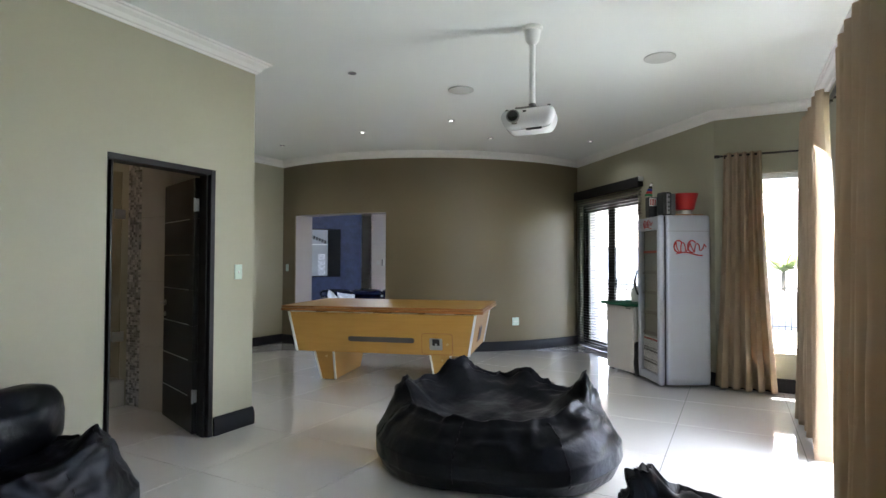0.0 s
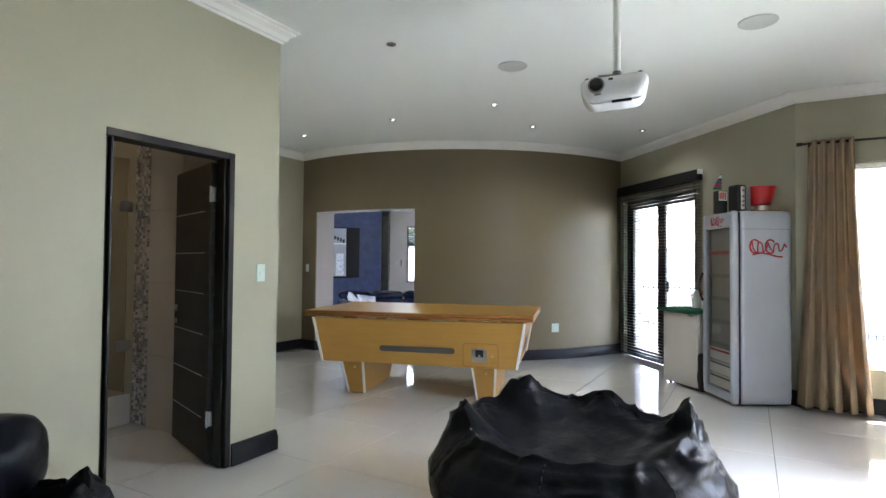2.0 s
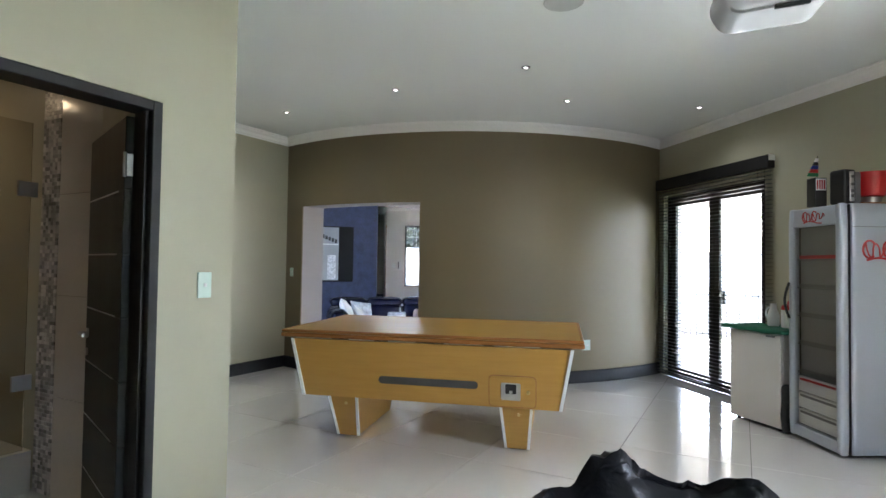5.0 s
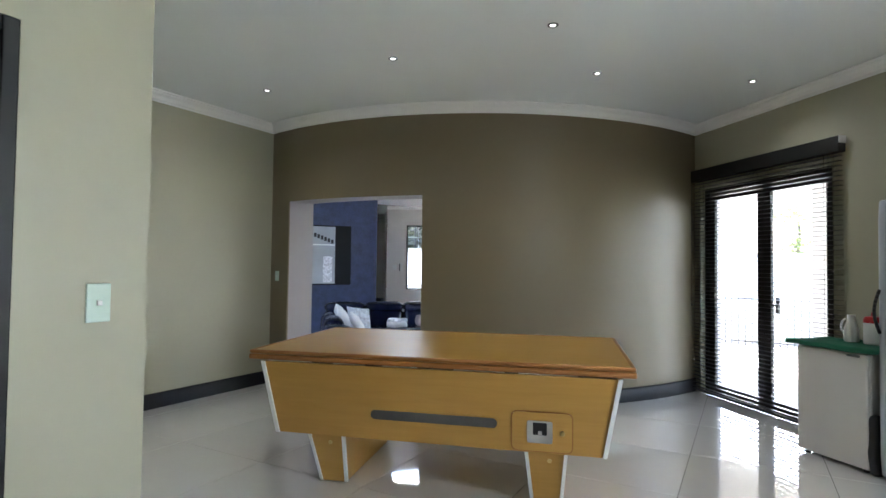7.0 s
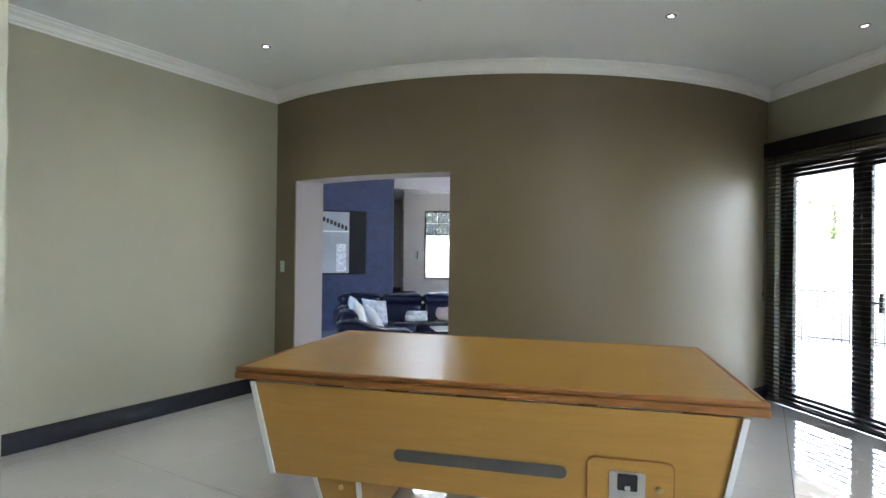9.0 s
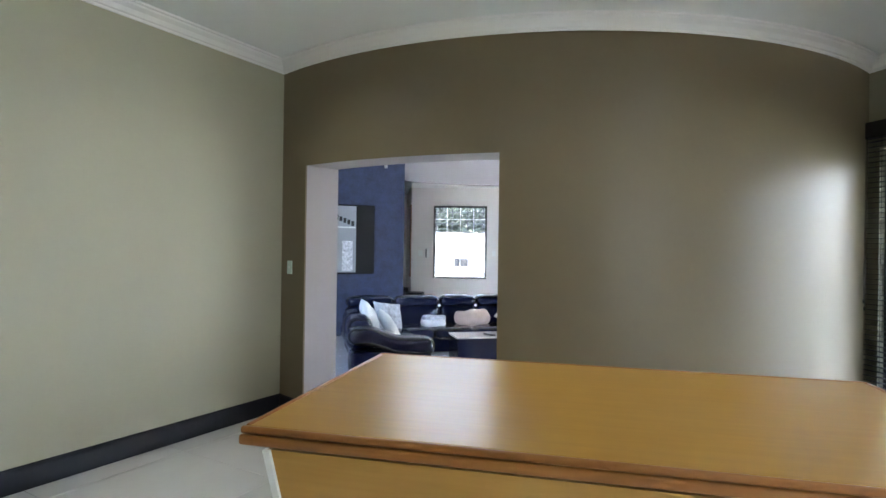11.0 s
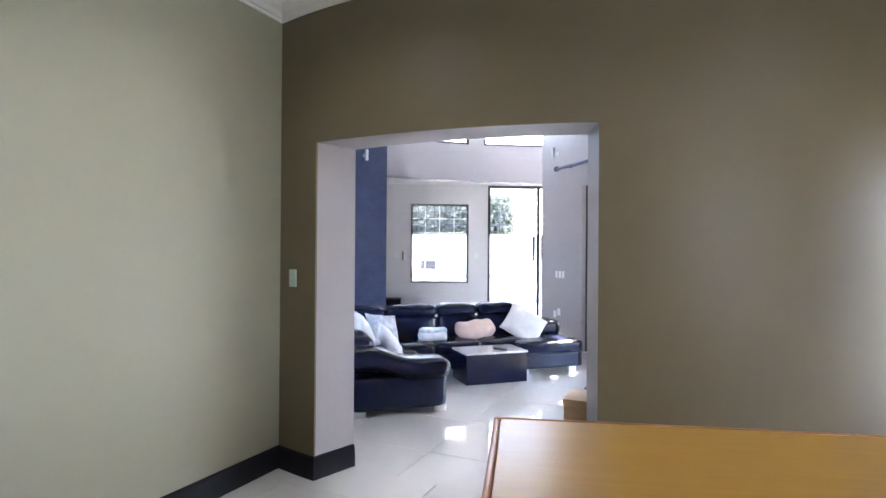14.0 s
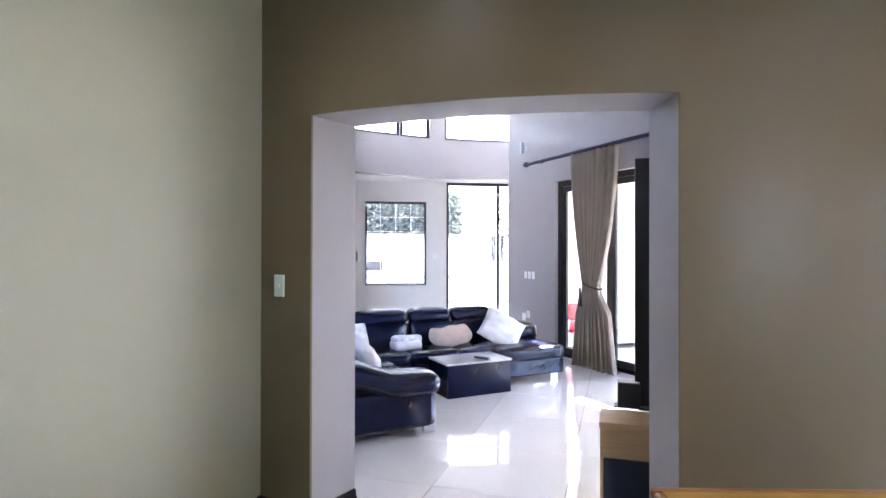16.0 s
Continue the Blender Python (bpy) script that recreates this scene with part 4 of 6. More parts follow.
for x in (0.16, BWD / 2, BWD - 0.16):
    bm = bmesh.new()
    for y in (0.013, 0.063):
        box(bm, (x - 0.001, y - 0.001, 0.05), (x + 0.001, y + 0.001, 2.44))
    part("ladder_cord", bm, M_DARK, vb)
for x, z in ((BWD - 0.04, 1.08), (BWD - 0.05, 1.02), (0.05, 1.05)):
    bm = bmesh.new()
    rod(bm, (x, 0.09, z), (x, 0.08, 2.44), 0.0015, 6)
    lathe(bm, [(0.002, z + 0.012), (0.007, z), (0.006, z - 0.02)], 8, Matrix.Translation((x, 0.09, 0)))
    part("pull_cord", bm, M_DARK, vb, "thin pull cord with a toggle")


# ---- curtains ----
def curtain(name, p, d, length, z0, z1, folds, amp, label, flare=0.0, waist=None, material=M_CURTAIN, seed=0, th=None, heads=False, head=0.65):
    """A folded cloth along the 2D way d from p; waist: (height, width share, shift) where it is tied."""
    t = th or thing(name, frame_pose(p, d), label, "curtain")
    bm = bmesh.new()
    nx, nz = folds * 14, 60
    rr = random.Random(seed)
    ph = [rr.uniform(-0.7, 0.7) for _ in range(folds + 2)]
    am = [rr.uniform(0.55, 1.15) for _ in range(folds + 2)]
    sheets = []
    for off in (0.0, 0.006):
        rows = []
        for j in range(nz + 1):
            f = j / nz
            z = z1 + (z0 - z1) * f
            wdt, shift = 1.0 + flare * f ** 1.5, 0.0
            if waist:
                wz, ws, wsh = waist
                k = ((z1 - z) / (z1 - wz)) ** 1.9 if z > wz else math.exp(-((z - wz) / 0.38) ** 2)
                if z < wz:
                    k = max(k, 0.45 * (1 - (wz - z) / (wz - z0)) + 0.1)
                wdt = wdt * (1 - k) + ws * k
                shift = wsh * k * length
            row = []
            for i in range(nx + 1):
                s_ = i / nx
                q = s_ * folds
                i0 = min(int(q), folds - 1)
                a_ = am[i0] * (1 - (q - i0)) + am[i0 + 1] * (q - i0)
                drift = 0.25 * math.sin(3.1 * f + ph[i0]) * f
                y = amp * a_ * (head + (1.15 - head) * f) * math.sin(2 * math.pi * q + drift + 0.5 * noise.noise(Vector((q * 0.7, f * 2.5, seed))))
                y += 0.012 * noise.noise(Vector((q * 2.0, f * 5.0, seed + 9)))
                x = length * (0.5 + (s_ - 0.5) * wdt) + shift + 0.18 * amp * math.cos(4 * math.pi * q) * f
                zl = z if j < nz else z + 0.008 * noise.noise(Vector((q, seed, 3)))
                row.append(bm.verts.new((x, y + off, zl)))
            rows.append(row)
        sheets.append(rows)
    A, B = sheets
    for j in range(nz):
        for i in range(nx):
            bm.faces.new((A[j][i], A[j][i + 1], A[j + 1][i + 1], A[j + 1][i]))
            bm.faces.new((B[j][i], B[j + 1][i], B[j + 1][i + 1], B[j][i + 1]))
    for j in range(nz):
        bm.faces.new((A[j][0], A[j + 1][0], B[j + 1][0], B[j][0]))
        bm.faces.new((A[j][nx], B[j][nx], B[j + 1][nx], A[j + 1][nx]))
    for i in range(nx):
        bm.faces.new((A[0][i], B[0][i], B[0][i + 1], A[0][i + 1]))
        bm.faces.new((A[nz][i], A[nz][i + 1], B[nz][i + 1], B[nz][i]))
    part("cloth", bm, material, t, smooth=True)
    if heads:
        bm = bmesh.new()
        box(bm, (0.01, -0.012, z1 - 0.09), (length - 0.01, 0.012, z1 - 0.004), 0.004)
        part("heading_tape", bm, material, t)
    return t


def curtain_rod(name, a, b, r, material, label, wall_n):
    t = thing(name, Matrix.Identity(4), label, "curtain rod")
    bm = bmesh.new()
    rod(bm, a, b, r, 14)
    part("pole", bm, material, t, auto=40)
    d = (Vector(b) - Vector(a)).normalized()
    for e, s_ in ((Vector(a), -1), (Vector(b), 1)):
        bm = bmesh.new()
        rod(bm, e, e + d * s_ * 0.05, r * 1.6, 14)
        part("finial", bm, material, t, auto=40)
    for k in (0.06, 0.94):
        bm = bmesh.new()
        e = Vector(a).lerp(Vector(b), k)
        rod(bm, e, e + Vector((wall_n[0], wall_n[1], 0)) * 0.12, r * 0.6, 8)
        rod(bm, e + Vector((0, 0, -0.03)), e, r * 0.8, 8)
        part("bracket", bm, material, t, auto=40)
    return t


wn_ = (U.x, U.y)
ra, rb = Vector(uv(7.32, -0.12)), Vector(uv(7.32, 0.76))
curtain_rod("curtain_rod", (ra.x, ra.y, 2.575), (rb.x, rb.y, 2.575), 0.011, M_BRONZE, "dark metal curtain rod over the tall window", wn_)
curtain("curtain", uv(7.30, -0.08), tuple(V), 0.37, 0.02, 2.60, 5, 0.095, "tan floor-length curtain bunched beside the tall window", flare=0.6, seed=1)
ra, rb = Vector(uv(5.70, 0.66)), Vector(uv(-0.6, 0.66))
curtain_rod("curtain_rod", (ra.x, ra.y, 2.60), (rb.x, rb.y, 2.60), 0.016, M_BRONZE, "dark metal curtain rod over the sliding doors", (V.x, V.y))
curtain("curtain", uv(5.16, 0.60), tuple(U), 1.12, 0.02, 2.63, 7, 0.085, "tan floor-length curtain beside the sliding doors", flare=0.2, seed=2)
curtain("curtain", uv(2.35, 0.62), tuple(U), 2.10, 0.02, 2.63, 10, 0.13, "tan floor-length curtain drawn across the sliding doors", flare=0.02, seed=3)
# lounge curtain, tied back
LRO = 0.17
SWN = Vector((-SWD.y, SWD.x))


def sw(s_, o, z=None):
    p = SW0 + SWD * s_ + SWN * o
    return (p.x, p.y) if z is None else (p.x, p.y, z)


curtain_rod("curtain_rod", sw(1.5, LRO, 2.9), sw(SWL - 0.82, LRO, 2.9), 0.028, mat("dark_blue_metal", (0.05, 0.05, 0.09), 0.35, 0.6), "thick dark metal curtain pole over the lounge doors", tuple(-SWN))
cs = SWL - 2.9
cu = curtain("curtain", sw(cs, LRO), tuple(SWD), 0.95, FL + 0.01, 2.87, 9, 0.065, "beige pinch-pleated curtain tied back with a dark cord", waist=(1.0, 0.30, 0.04), seed=5, head=1.1, material=mat("beige_linen_cloth", (0.32, 0.265, 0.215), 0.85, var=0.08, fine=300))
bm = bmesh.new()
for k in range(28):
    a0, a1 = k * 2 * math.pi / 28, (k + 1) * 2 * math.pi / 28
    c0 = (0.51 + 0.17 * math.cos(a0), 0.08 * math.sin(a0), 1.0 + 0.04 * math.cos(a0))
    c1 = (0.51 + 0.17 * math.cos(a1), 0.08 * math.sin(a1), 1.0 + 0.04 * math.cos(a1))
    rod(bm, c0, c1, 0.012, 8)
part("tie_cord", bm, M_DARK, cu, "dark twisted tie-back cord", smooth=True)
bm = bmesh.new()
lathe(bm, [(0.008, 0.98), (0.02, 0.94), (0.016, 0.91), (0.035, 0.72), (0.03, 0.71)], 14, Matrix.Translation((0.66, 0.09, 0)))
part("tassel", bm, M_DARK, cu, "dark hanging tassel", auto=40)

# ---- drinks fridge ----
FP = frame_pose((2.392, 6.645), (0.997, 0.075))
fg = thing("drinks_fridge", FP, "silver glass-door drinks fridge with red lettering marks", "fridge")
FW_, FD, FH = 0.60, 0.61, 1.925


def rounded_slab(bm, x0, x1, y0, y1, z0, z1, r, seg=6):
    pts = []
    for cx, cy, a in ((x1 - r, y1 - r, 0), (x0 + r, y1 - r, 90), (x0 + r, y0 + r, 180), (x1 - r, y0 + r, 270)):
        pts += [(cx + r * math.cos(radians(a + 90 * k / seg)), cy + r * math.sin(radians(a + 90 * k / seg))) for k in range(seg + 1)]
    prism(bm, pts, z0, z1)


bm = bmesh.new()
soft_box(bm, (0.085, 0.0, 0.02), (FW_, FD, FH), 0.035, 16)
fbod = part("body", bm, M_SILVER, fg, "silver enamelled cabinet", smooth=True)
bm = bmesh.new()
box(bm, (0.10, -0.002, 1.742), (FW_ - 0.03, 0.003, 1.746))
part("seam", bm, M_GREY, fbod)
bm = bmesh.new()
box(bm, (0.0795, 0.006, 0.03), (0.0855, FD - 0.006, FH - 0.012))
part("gasket", bm, M_DARK, fbod, "black rubber door gasket")
# door frame on the -x face
bm = bmesh.new()
for y0, y1 in ((0.0, 0.065), (FD - 0.065, FD)):
    soft_box(bm, (0.0, y0, 0.02), (0.08, y1, FH), 0.032, 10)
box(bm, (0.012, 0.06, FH - 0.16), (0.07, FD - 0.06, FH - 0.01), 0.006)
box(bm, (0.012, 0.06, 0.03), (0.07, FD - 0.06, 0.12), 0.006)
fd = part("door", bm, M_SILVER, fg, "silver door frame with rounded stiles", auto=50)
bm = bmesh.new()
box(bm, (0.03, 0.062, 0.12), (0.038, FD - 0.062, FH - 0.16))
pn = part("pane", bm, M_GLASS, fd, "clear glass door pane")
bm = bmesh.new()
box(bm, (0.078, 0.066, 0.12), (0.0835, FD - 0.066, FH - 0.16))
part("interior", bm, mat("fridge_liner", (0.24, 0.25, 0.24), 0.5, var=0.06), fg, "dim grey fridge interior")
for i in range(5):
    z = 0.55 + i * 0.235
    bm = bmesh.new()
    box(bm, (0.045, 0.07, z), (0.077, FD - 0.07, z + 0.012), 0.002)
    sh = part("shelf", bm, M_GREY, fg, "wire shelf edge")
    bm = bmesh.new()
    box(bm, (0.042, 0.08, z + 0.012), (0.0445, FD - 0.10, z + 0.04), 0.001)
    part("price_strip", bm, M_RED if i == 4 else M_GREY, sh)
for i in range(3):
    bm = bmesh.new()
    z = 0.13 + i * 0.135
    box(bm, (0.046, 0.075, z), (0.0775, FD - 0.075, z + 0.122), 0.006)
    tray = part("tray", bm, M_WHITE, fg, "off-white plastic tray")
    bm = bmesh.new()
    box(bm, (0.0435, 0.10, z + 0.09), (0.0458, FD - 0.10, z + 0.11), 0.001)
    part("tray_grip", bm, M_RED if i == 2 else M_GREY, tray)
bm = bmesh.new()
bow = [(-0.004 - 0.04 * math.sin(math.pi * k / 10), FD - 0.03, 1.0 + 0.03 * k) for k in range(11)]
for p, q in zip(bow, bow[1:]):
    rod(bm, p, q, 0.011, 10)
part("handle", bm, M_DARK, fd, "black bowed handle", smooth=True)


def script_mark(bm, place, w, h, t):
    """A flowing band of loops, standing for a script trade mark."""
    pts = []
    for i in range(61):
        f = i / 60
        pts.append((w * (f - 0.5) + 0.02 * w * math.sin(14 * f * math.pi), h * (0.32 * math.sin(9 * f * math.pi) * (1.2 - 0.5 * f))))
    for a, b in zip(pts, pts[1:]):
        rod(bm, place(a[0], a[1]), place(b[0], b[1]), t, 6)
    sw_ = [(w * (f / 20 - 0.42), -h * 0.5 + 0.12 * h * math.sin(f / 20 * 2 * math.pi)) for f in range(17)]
    for a, b in zip(sw_, sw_[1:]):
        rod(bm, place(a[0], a[1]), place(b[0], b[1]), t * 1.3, 6)
    for cx, r in ((-0.36, 0.44), (0.06, 0.44)):
        ring = [(w * cx + h * r * 0.75 * math.cos(radians(40 + 16 * k)), h * 0.05 + h * r * math.sin(radians(40 + 16 * k))) for k in range(18)]
        for a, b in zip(ring, ring[1:]):
            rod(bm, place(a[0], a[1]), place(b[0], b[1]), t * 1.25, 6)


bm = bmesh.new()
script_mark(bm, lambda a, b: (0.36 + a, -0.0008, 1.565 + b), 0.37, 0.15, 0.0065)
part("trade_mark", bm, M_RED, fbod, "red looping script mark")
bm = bmesh.new()
script_mark(bm, lambda a, b: (0.0105, FD / 2 - a, FH - 0.085 + b), 0.26, 0.09, 0.004)
part("trade_mark", bm, M_RED, fd, "red looping script mark")


def on_fridge(x, y, z, rz=0.0):
    return FP @ Matrix.Translation((x, y, z)) @ Matrix.Rotation(radians(rz), 4, "Z")


FT = FH - 0.002
sp = thing("small_loudspeaker", on_fridge(0.13, 0.14, FT, 8), "upright black and grey portable loudspeaker on the fridge", "loudspeaker")
bm = bmesh.new()
soft_box(bm, (-0.055, -0.07, 0), (0.055, 0.07, 0.27), 0.02, 8)
part("body", bm, M_DARK, sp, smooth=True)
bm = bmesh.new()
box(bm, (-0.012, -0.078, 0.02), (0.03, -0.0695, 0.25), 0.004)
ps = part("front_strip", bm, M_STEEL, sp, "silver front strip")
for z in (0.05, 0.09, 0.14, 0.20):
    bm = bmesh.new()
    box(bm, (-0.004, -0.081, z), (0.022, -0.0775, z + 0.022), 0.003)
    part("button", bm, M_GREY, ps)
sp2 = thing("small_loudspeaker", on_fridge(0.215, 0.16, FT, 4), "slim grey loudspeaker standing on the fridge", "loudspeaker")
bm = bmesh.new()
soft_box(bm, (-0.03, -0.065, 0), (0.03, 0.065, 0.255), 0.015, 7)
part("body", bm, M_GREY, sp2, smooth=True)
cn = thing("pen_canister", on_fridge(0.06, 0.33, FT), "tall black box with a white printed panel, holding a flag", "canister")
bm = bmesh.new()
box(bm, (-0.05, -0.05, 0), (0.05, 0.05, 0.235), 0.006)
part("body", bm, M_DARK, cn)
bm = bmesh.new()
box(bm, (-0.042, -0.0535, 0.13), (0.042, -0.0505, 0.225), 0.001)
lb = part("label_panel", bm, M_WHITE, cn, "white panel with red bars")
for i in range(4):
    bm = bmesh.new()
    box(bm, (-0.036 + i * 0.019, -0.0555, 0.14), (-0.025 + i * 0.019, -0.0535, 0.215))
    part("printed_bar", bm, M_RED, lb)
fl = thing("paper_flag", on_fridge(0.06, 0.33, FT), "small striped paper flag standing in the black box", "flag")
bm = bmesh.new()
rod(bm, (0, 0, 0.20), (0.01, 0, 0.42), 0.003, 6)
part("stick", bm, M_DARK, fl)
cols = [mat("flag_green", (0.02, 0.16, 0.06), 0.8), M_RED, mat("flag_blue", (0.02, 0.04, 0.25), 0.8), M_DARK, M_WHITE]
for i in range(5):
    bm = bmesh.new()
    z0, z1 = 0.25 + 0.03 * i, 0.278 + 0.03 * i
    w0, w1 = 0.05 - 0.009 * i, 0.05 - 0.009 * (i + 1)
    hull(bm, (0.004 - 1.7 * w0, -0.006, 0.012, 0.004), (0.004 - 1.7 * w1, -0.006, 0.012, 0.004), z0, z1)
    part("stripe", bm, cols[i], fl)
tr = thing("wooden_tray", on_fridge(0.40, 0.20, FT), "flat wooden tray on the fridge", "tray")
bm = bmesh.new()
box(bm, (-0.15, -0.11, 0), (0.16, 0.11, 0.02), 0.004)
part("base", bm, M_EDGE, tr)
bk = thing("red_bucket", on_fridge(0.40, 0.20, FT + 0.02), "red enamelled ice bucket on a steel base", "bucket")
bm = bmesh.new()
lathe(bm, [(0.06, 0.0), (0.075, 0.006), (0.078, 0.045), (0.07, 0.05)], 28)
part("base", bm, M_STEEL, bk, "polished steel base", auto=40)
bm = bmesh.new()
lathe(bm, [(0.085, 0.051), (0.10, 0.06), (0.145, 0.235), (0.148, 0.24), (0.14, 0.24), (0.095, 0.07)], 36)
part("bowl", bm, M_RED, bk, "red tapered bowl", auto=40)

# ---- bar freezer with green cloth ----
cp_ = frame_pose((2.31, 7.30), (-0.36, 0.933))
ch = thing("bar_freezer", cp_, "small white chest freezer standing by the glass doors", "freezer")
bm = bmesh.new()
box(bm, (0.0, -0.42, 0.02), (0.54, -0.035, 0.845), 0.012)
part("body", bm, mat("white_enamel", (0.62, 0.60, 0.56), 0.4, var=0.03), ch, "off-white enamelled body")
bm = bmesh.new()
box(bm, (0.003, -0.032, 0.03), (0.537, 0.0, 0.84), 0.01)
dr_ = part("door", bm, bpy.data.materials["white_enamel"], ch)
bm = bmesh.new()
box(bm, (0.05, -0.002, 0.81), (0.14, 0.008, 0.825), 0.003)
part("handle", bm, M_GREY, dr_)
for x in (0.05, 0.49):
    for y in (-0.38, -0.06):
        bm = bmesh.new()
        lathe(bm, [(0.02, 0), (0.02, 0.021)], 12, Matrix.Translation((x, y, 0)))
        part("foot", bm, M_DARK, ch)
gc = thing("green_cloth", cp_, "dark green felt cloth folded over the freezer top", "cloth")
bm = bmesh.new()
soft_box(bm, (-0.07, -0.45, 0.846), (0.60, 0.055, 0.885), 0.018, 18, wob=0.012, seed=3.0)
part("fabric", bm, M_GREEN, gc, smooth=True)
kt = thing("white_jug", cp_ @ Matrix.Translation((0.30, -0.27, 0.885)), "white plastic jug standing on the green cloth", "jug")
bm = bmesh.new()
lathe(bm, [(0.045, 0.0), (0.05, 0.01), (0.05, 0.10), (0.03, 0.16), (0.025, 0.20), (0.03, 0.205)], 24)
part("body", bm, M_WHITE, kt, auto=50)
bm = bmesh.new()
for k in range(8):
    a0, a1 = radians(-80 + 20 * k), radians(-60 + 20 * k)
    rod(bm, (0.035 + 0.045 * math.cos(a0), 0, 0.11 + 0.06 * math.sin(a0)), (0.035 + 0.045 * math.cos(a1), 0, 0.11 + 0.06 * math.sin(a1)), 0.008, 8)
part("handle", bm, M_WHITE, kt, smooth=True)
tn = thing("round_tin", cp_ @ Matrix.Translation((0.13, -0.26, 0.885)), "white round tin with a red lid on the green cloth", "tin")
bm = bmesh.new()
lathe(bm, [(0.055, 0.0), (0.062, 0.008), (0.062, 0.15), (0.058, 0.16)], 24)
part("body", bm, M_WHITE, tn, auto=40)
bm = bmesh.new()
lathe(bm, [(0.063, 0.16), (0.063, 0.185), (0.05, 0.205), (0.014, 0.21), (0.014, 0.235), (0.008, 0.24)], 24)
part("lid", bm, M_RED, tn, "red domed lid with a knob", auto=40)
db = thing("dark_bag", FP @ Matrix.Translation((0.03, FD + 0.05, 0)), "dark cloth bag slumped between freezer and fridge", "bag")
bm = bmesh.new()
soft_box(bm, (-0.05, -0.04, 0.0), (0.05, 0.03, 0.42), 0.035, 10, wob=0.02, seed=7.0)
part("body", bm, M_DARK, db, smooth=True)


# ---- bean bags ----
def bean_bag(m, a, b, h_front, h_back, peaks, seed, label):
    """A slumped leatherette bag: outline radii a, b; rim rising from front (-y) to back, with pulled-up peaks (azimuth, rise, width)."""
    t = thing("bean_bag", m, label, "bean bag", "black bean bags")
    bm = bmesh.new()
    NA, NR = 168, 96
    prof = [(0.0, 0.0), (0.70, 0.0), (0.93, 0.05), (1.0, 0.25), (1.0, 0.45), (0.90, 0.68), (0.78, 0.88), (0.68, 1.0), (0.58, 0.97), (0.44, 0.86), (0.26, 0.78), (0.0, 0.75)]

    def at(f):
        q = f * (len(prof) - 1)
        i = min(int(q), len(prof) - 2)
        w = q - i
        w_ = w * w * (3 - 2 * w)
        return prof[i][0] + (prof[i + 1][0] - prof[i][0]) * w, prof[i][1] + (prof[i + 1][1] - prof[i][1]) * (0.5 * w + 0.5 * w_)
    rings = []
    off = Vector((seed, seed * 1.7, 0))
    for j in range(1, NR):
        f = j / NR
        r, z = at(f)
        ring = []
        for k in range(NA):
            az = 2 * math.pi * k / NA
            sx, sy = math.cos(az), math.sin(az)
            rim = h_front + (h_back - h_front) * (0.5 + 0.5 * sy) ** 0.8
            upper = max(0.0, (z - 0.45) / 0.55)
            near_rim = math.exp(-((f - 0.62) / 0.13) ** 2)
            pull = spike = 0.0
            for pa_, rise, wd in peaks:
                da = (az - radians(pa_) + math.pi) % (2 * math.pi) - math.pi
                pull += rise * math.exp(-abs(da / wd) ** (6 if wd > 0.5 else 2))
                spike += rise * math.exp(-(da / wd) ** 2) if wd < 0.5 else 0.0
            hz = rim * z + pull * near_rim
            if f > 0.62:
                hz = rim * 0.98 * z * (0.9 + 0.1 * (1 - f)) + pull * near_rim
                mid = 0.5 * (h_front + h_back) * 0.72
                k2 = (f - 0.62) / 0.38
                hz = hz * (1 - k2 ** 1.2) + (mid + 0.18 * (sy * r)) * k2 ** 1.2 + pull * near_rim * 0.0
            lobes = 1 + 0.05 * math.cos(2 * az) - 0.02 * math.cos(5 * az + seed)
            p = Vector((a * r * sx * lobes, b * r * sy * lobes, hz))
            n1 = noise.noise(p * 2.2 + off)
            q = p * 4.5 + off + Vector((n1, n1, n1)) * 0.8
            ridge = 1 - abs(noise.noise(q)) * 2
            fold = min(1.0, r / 0.4) ** 2 * (1 - abs(noise.noise(Vector((az * 3.2, hz * 2.0, seed)) + Vector((n1, n1, 0)))) * 2.2)
            wgt = 0.35 + 1.0 * upper
            ow = Vector((sx, sy, 0.9 * upper)).normalized()
            if z > 0.01:
                p += ow * (0.030 * n1 + 0.022 * max(0.0, ridge) ** 3 * wgt + 0.024 * max(0.0, fold) ** 2 * upper * (1.2 if f < 0.75 else 0.6))
                crease = 1 - abs(noise.noise(p * 12.0 + off + Vector((n1, 0, n1)) * 1.6)) * 2.2
                p += ow * (0.005 + 0.32 * spike * near_rim) * max(0.0, crease) ** 2 * (0.3 + 0.9 * upper)
                p.z += 0.016 * wgt * noise.noise(p * 7 + off) * upper
            over = -3.63 - V.dot((m @ p).xy)      # flattened where it leans on the wall
            if over > 0:
                p += m.to_3x3().inverted() @ Vector((V.x * over, V.y * over, 0))
            ring.append(bm.verts.new(p))
        rings.append(ring)
    c0, c1 = bm.verts.new((0, 0, 0)), bm.verts.new(sum((v.co for v in rings[-1]), Vector()) / NA)
    for k in range(NA):
        bm.faces.new((c0, rings[0][(k + 1) % NA], rings[0][k]))
        bm.faces.new((c1, rings[-1][k], rings[-1][(k + 1) % NA]))
    for ra_, rb_ in zip(rings, rings[1:]):
        for k in range(NA):
            bm.faces.new((ra_[k], ra_[(k + 1) % NA], rb_[(k + 1) % NA], rb_[k]))
    seams = []
    for azd in (-100, -48, 20, 140, 205):
        k = int((azd % 360) / 360 * NA)
        seams.append([rings[j][k].co.copy() for j in range(22, 56, 3)])
    part("cover", bm, M_LEATHER, t, "creased black leatherette cover", smooth=True)
    for pts in seams:
        bm = bmesh.new()
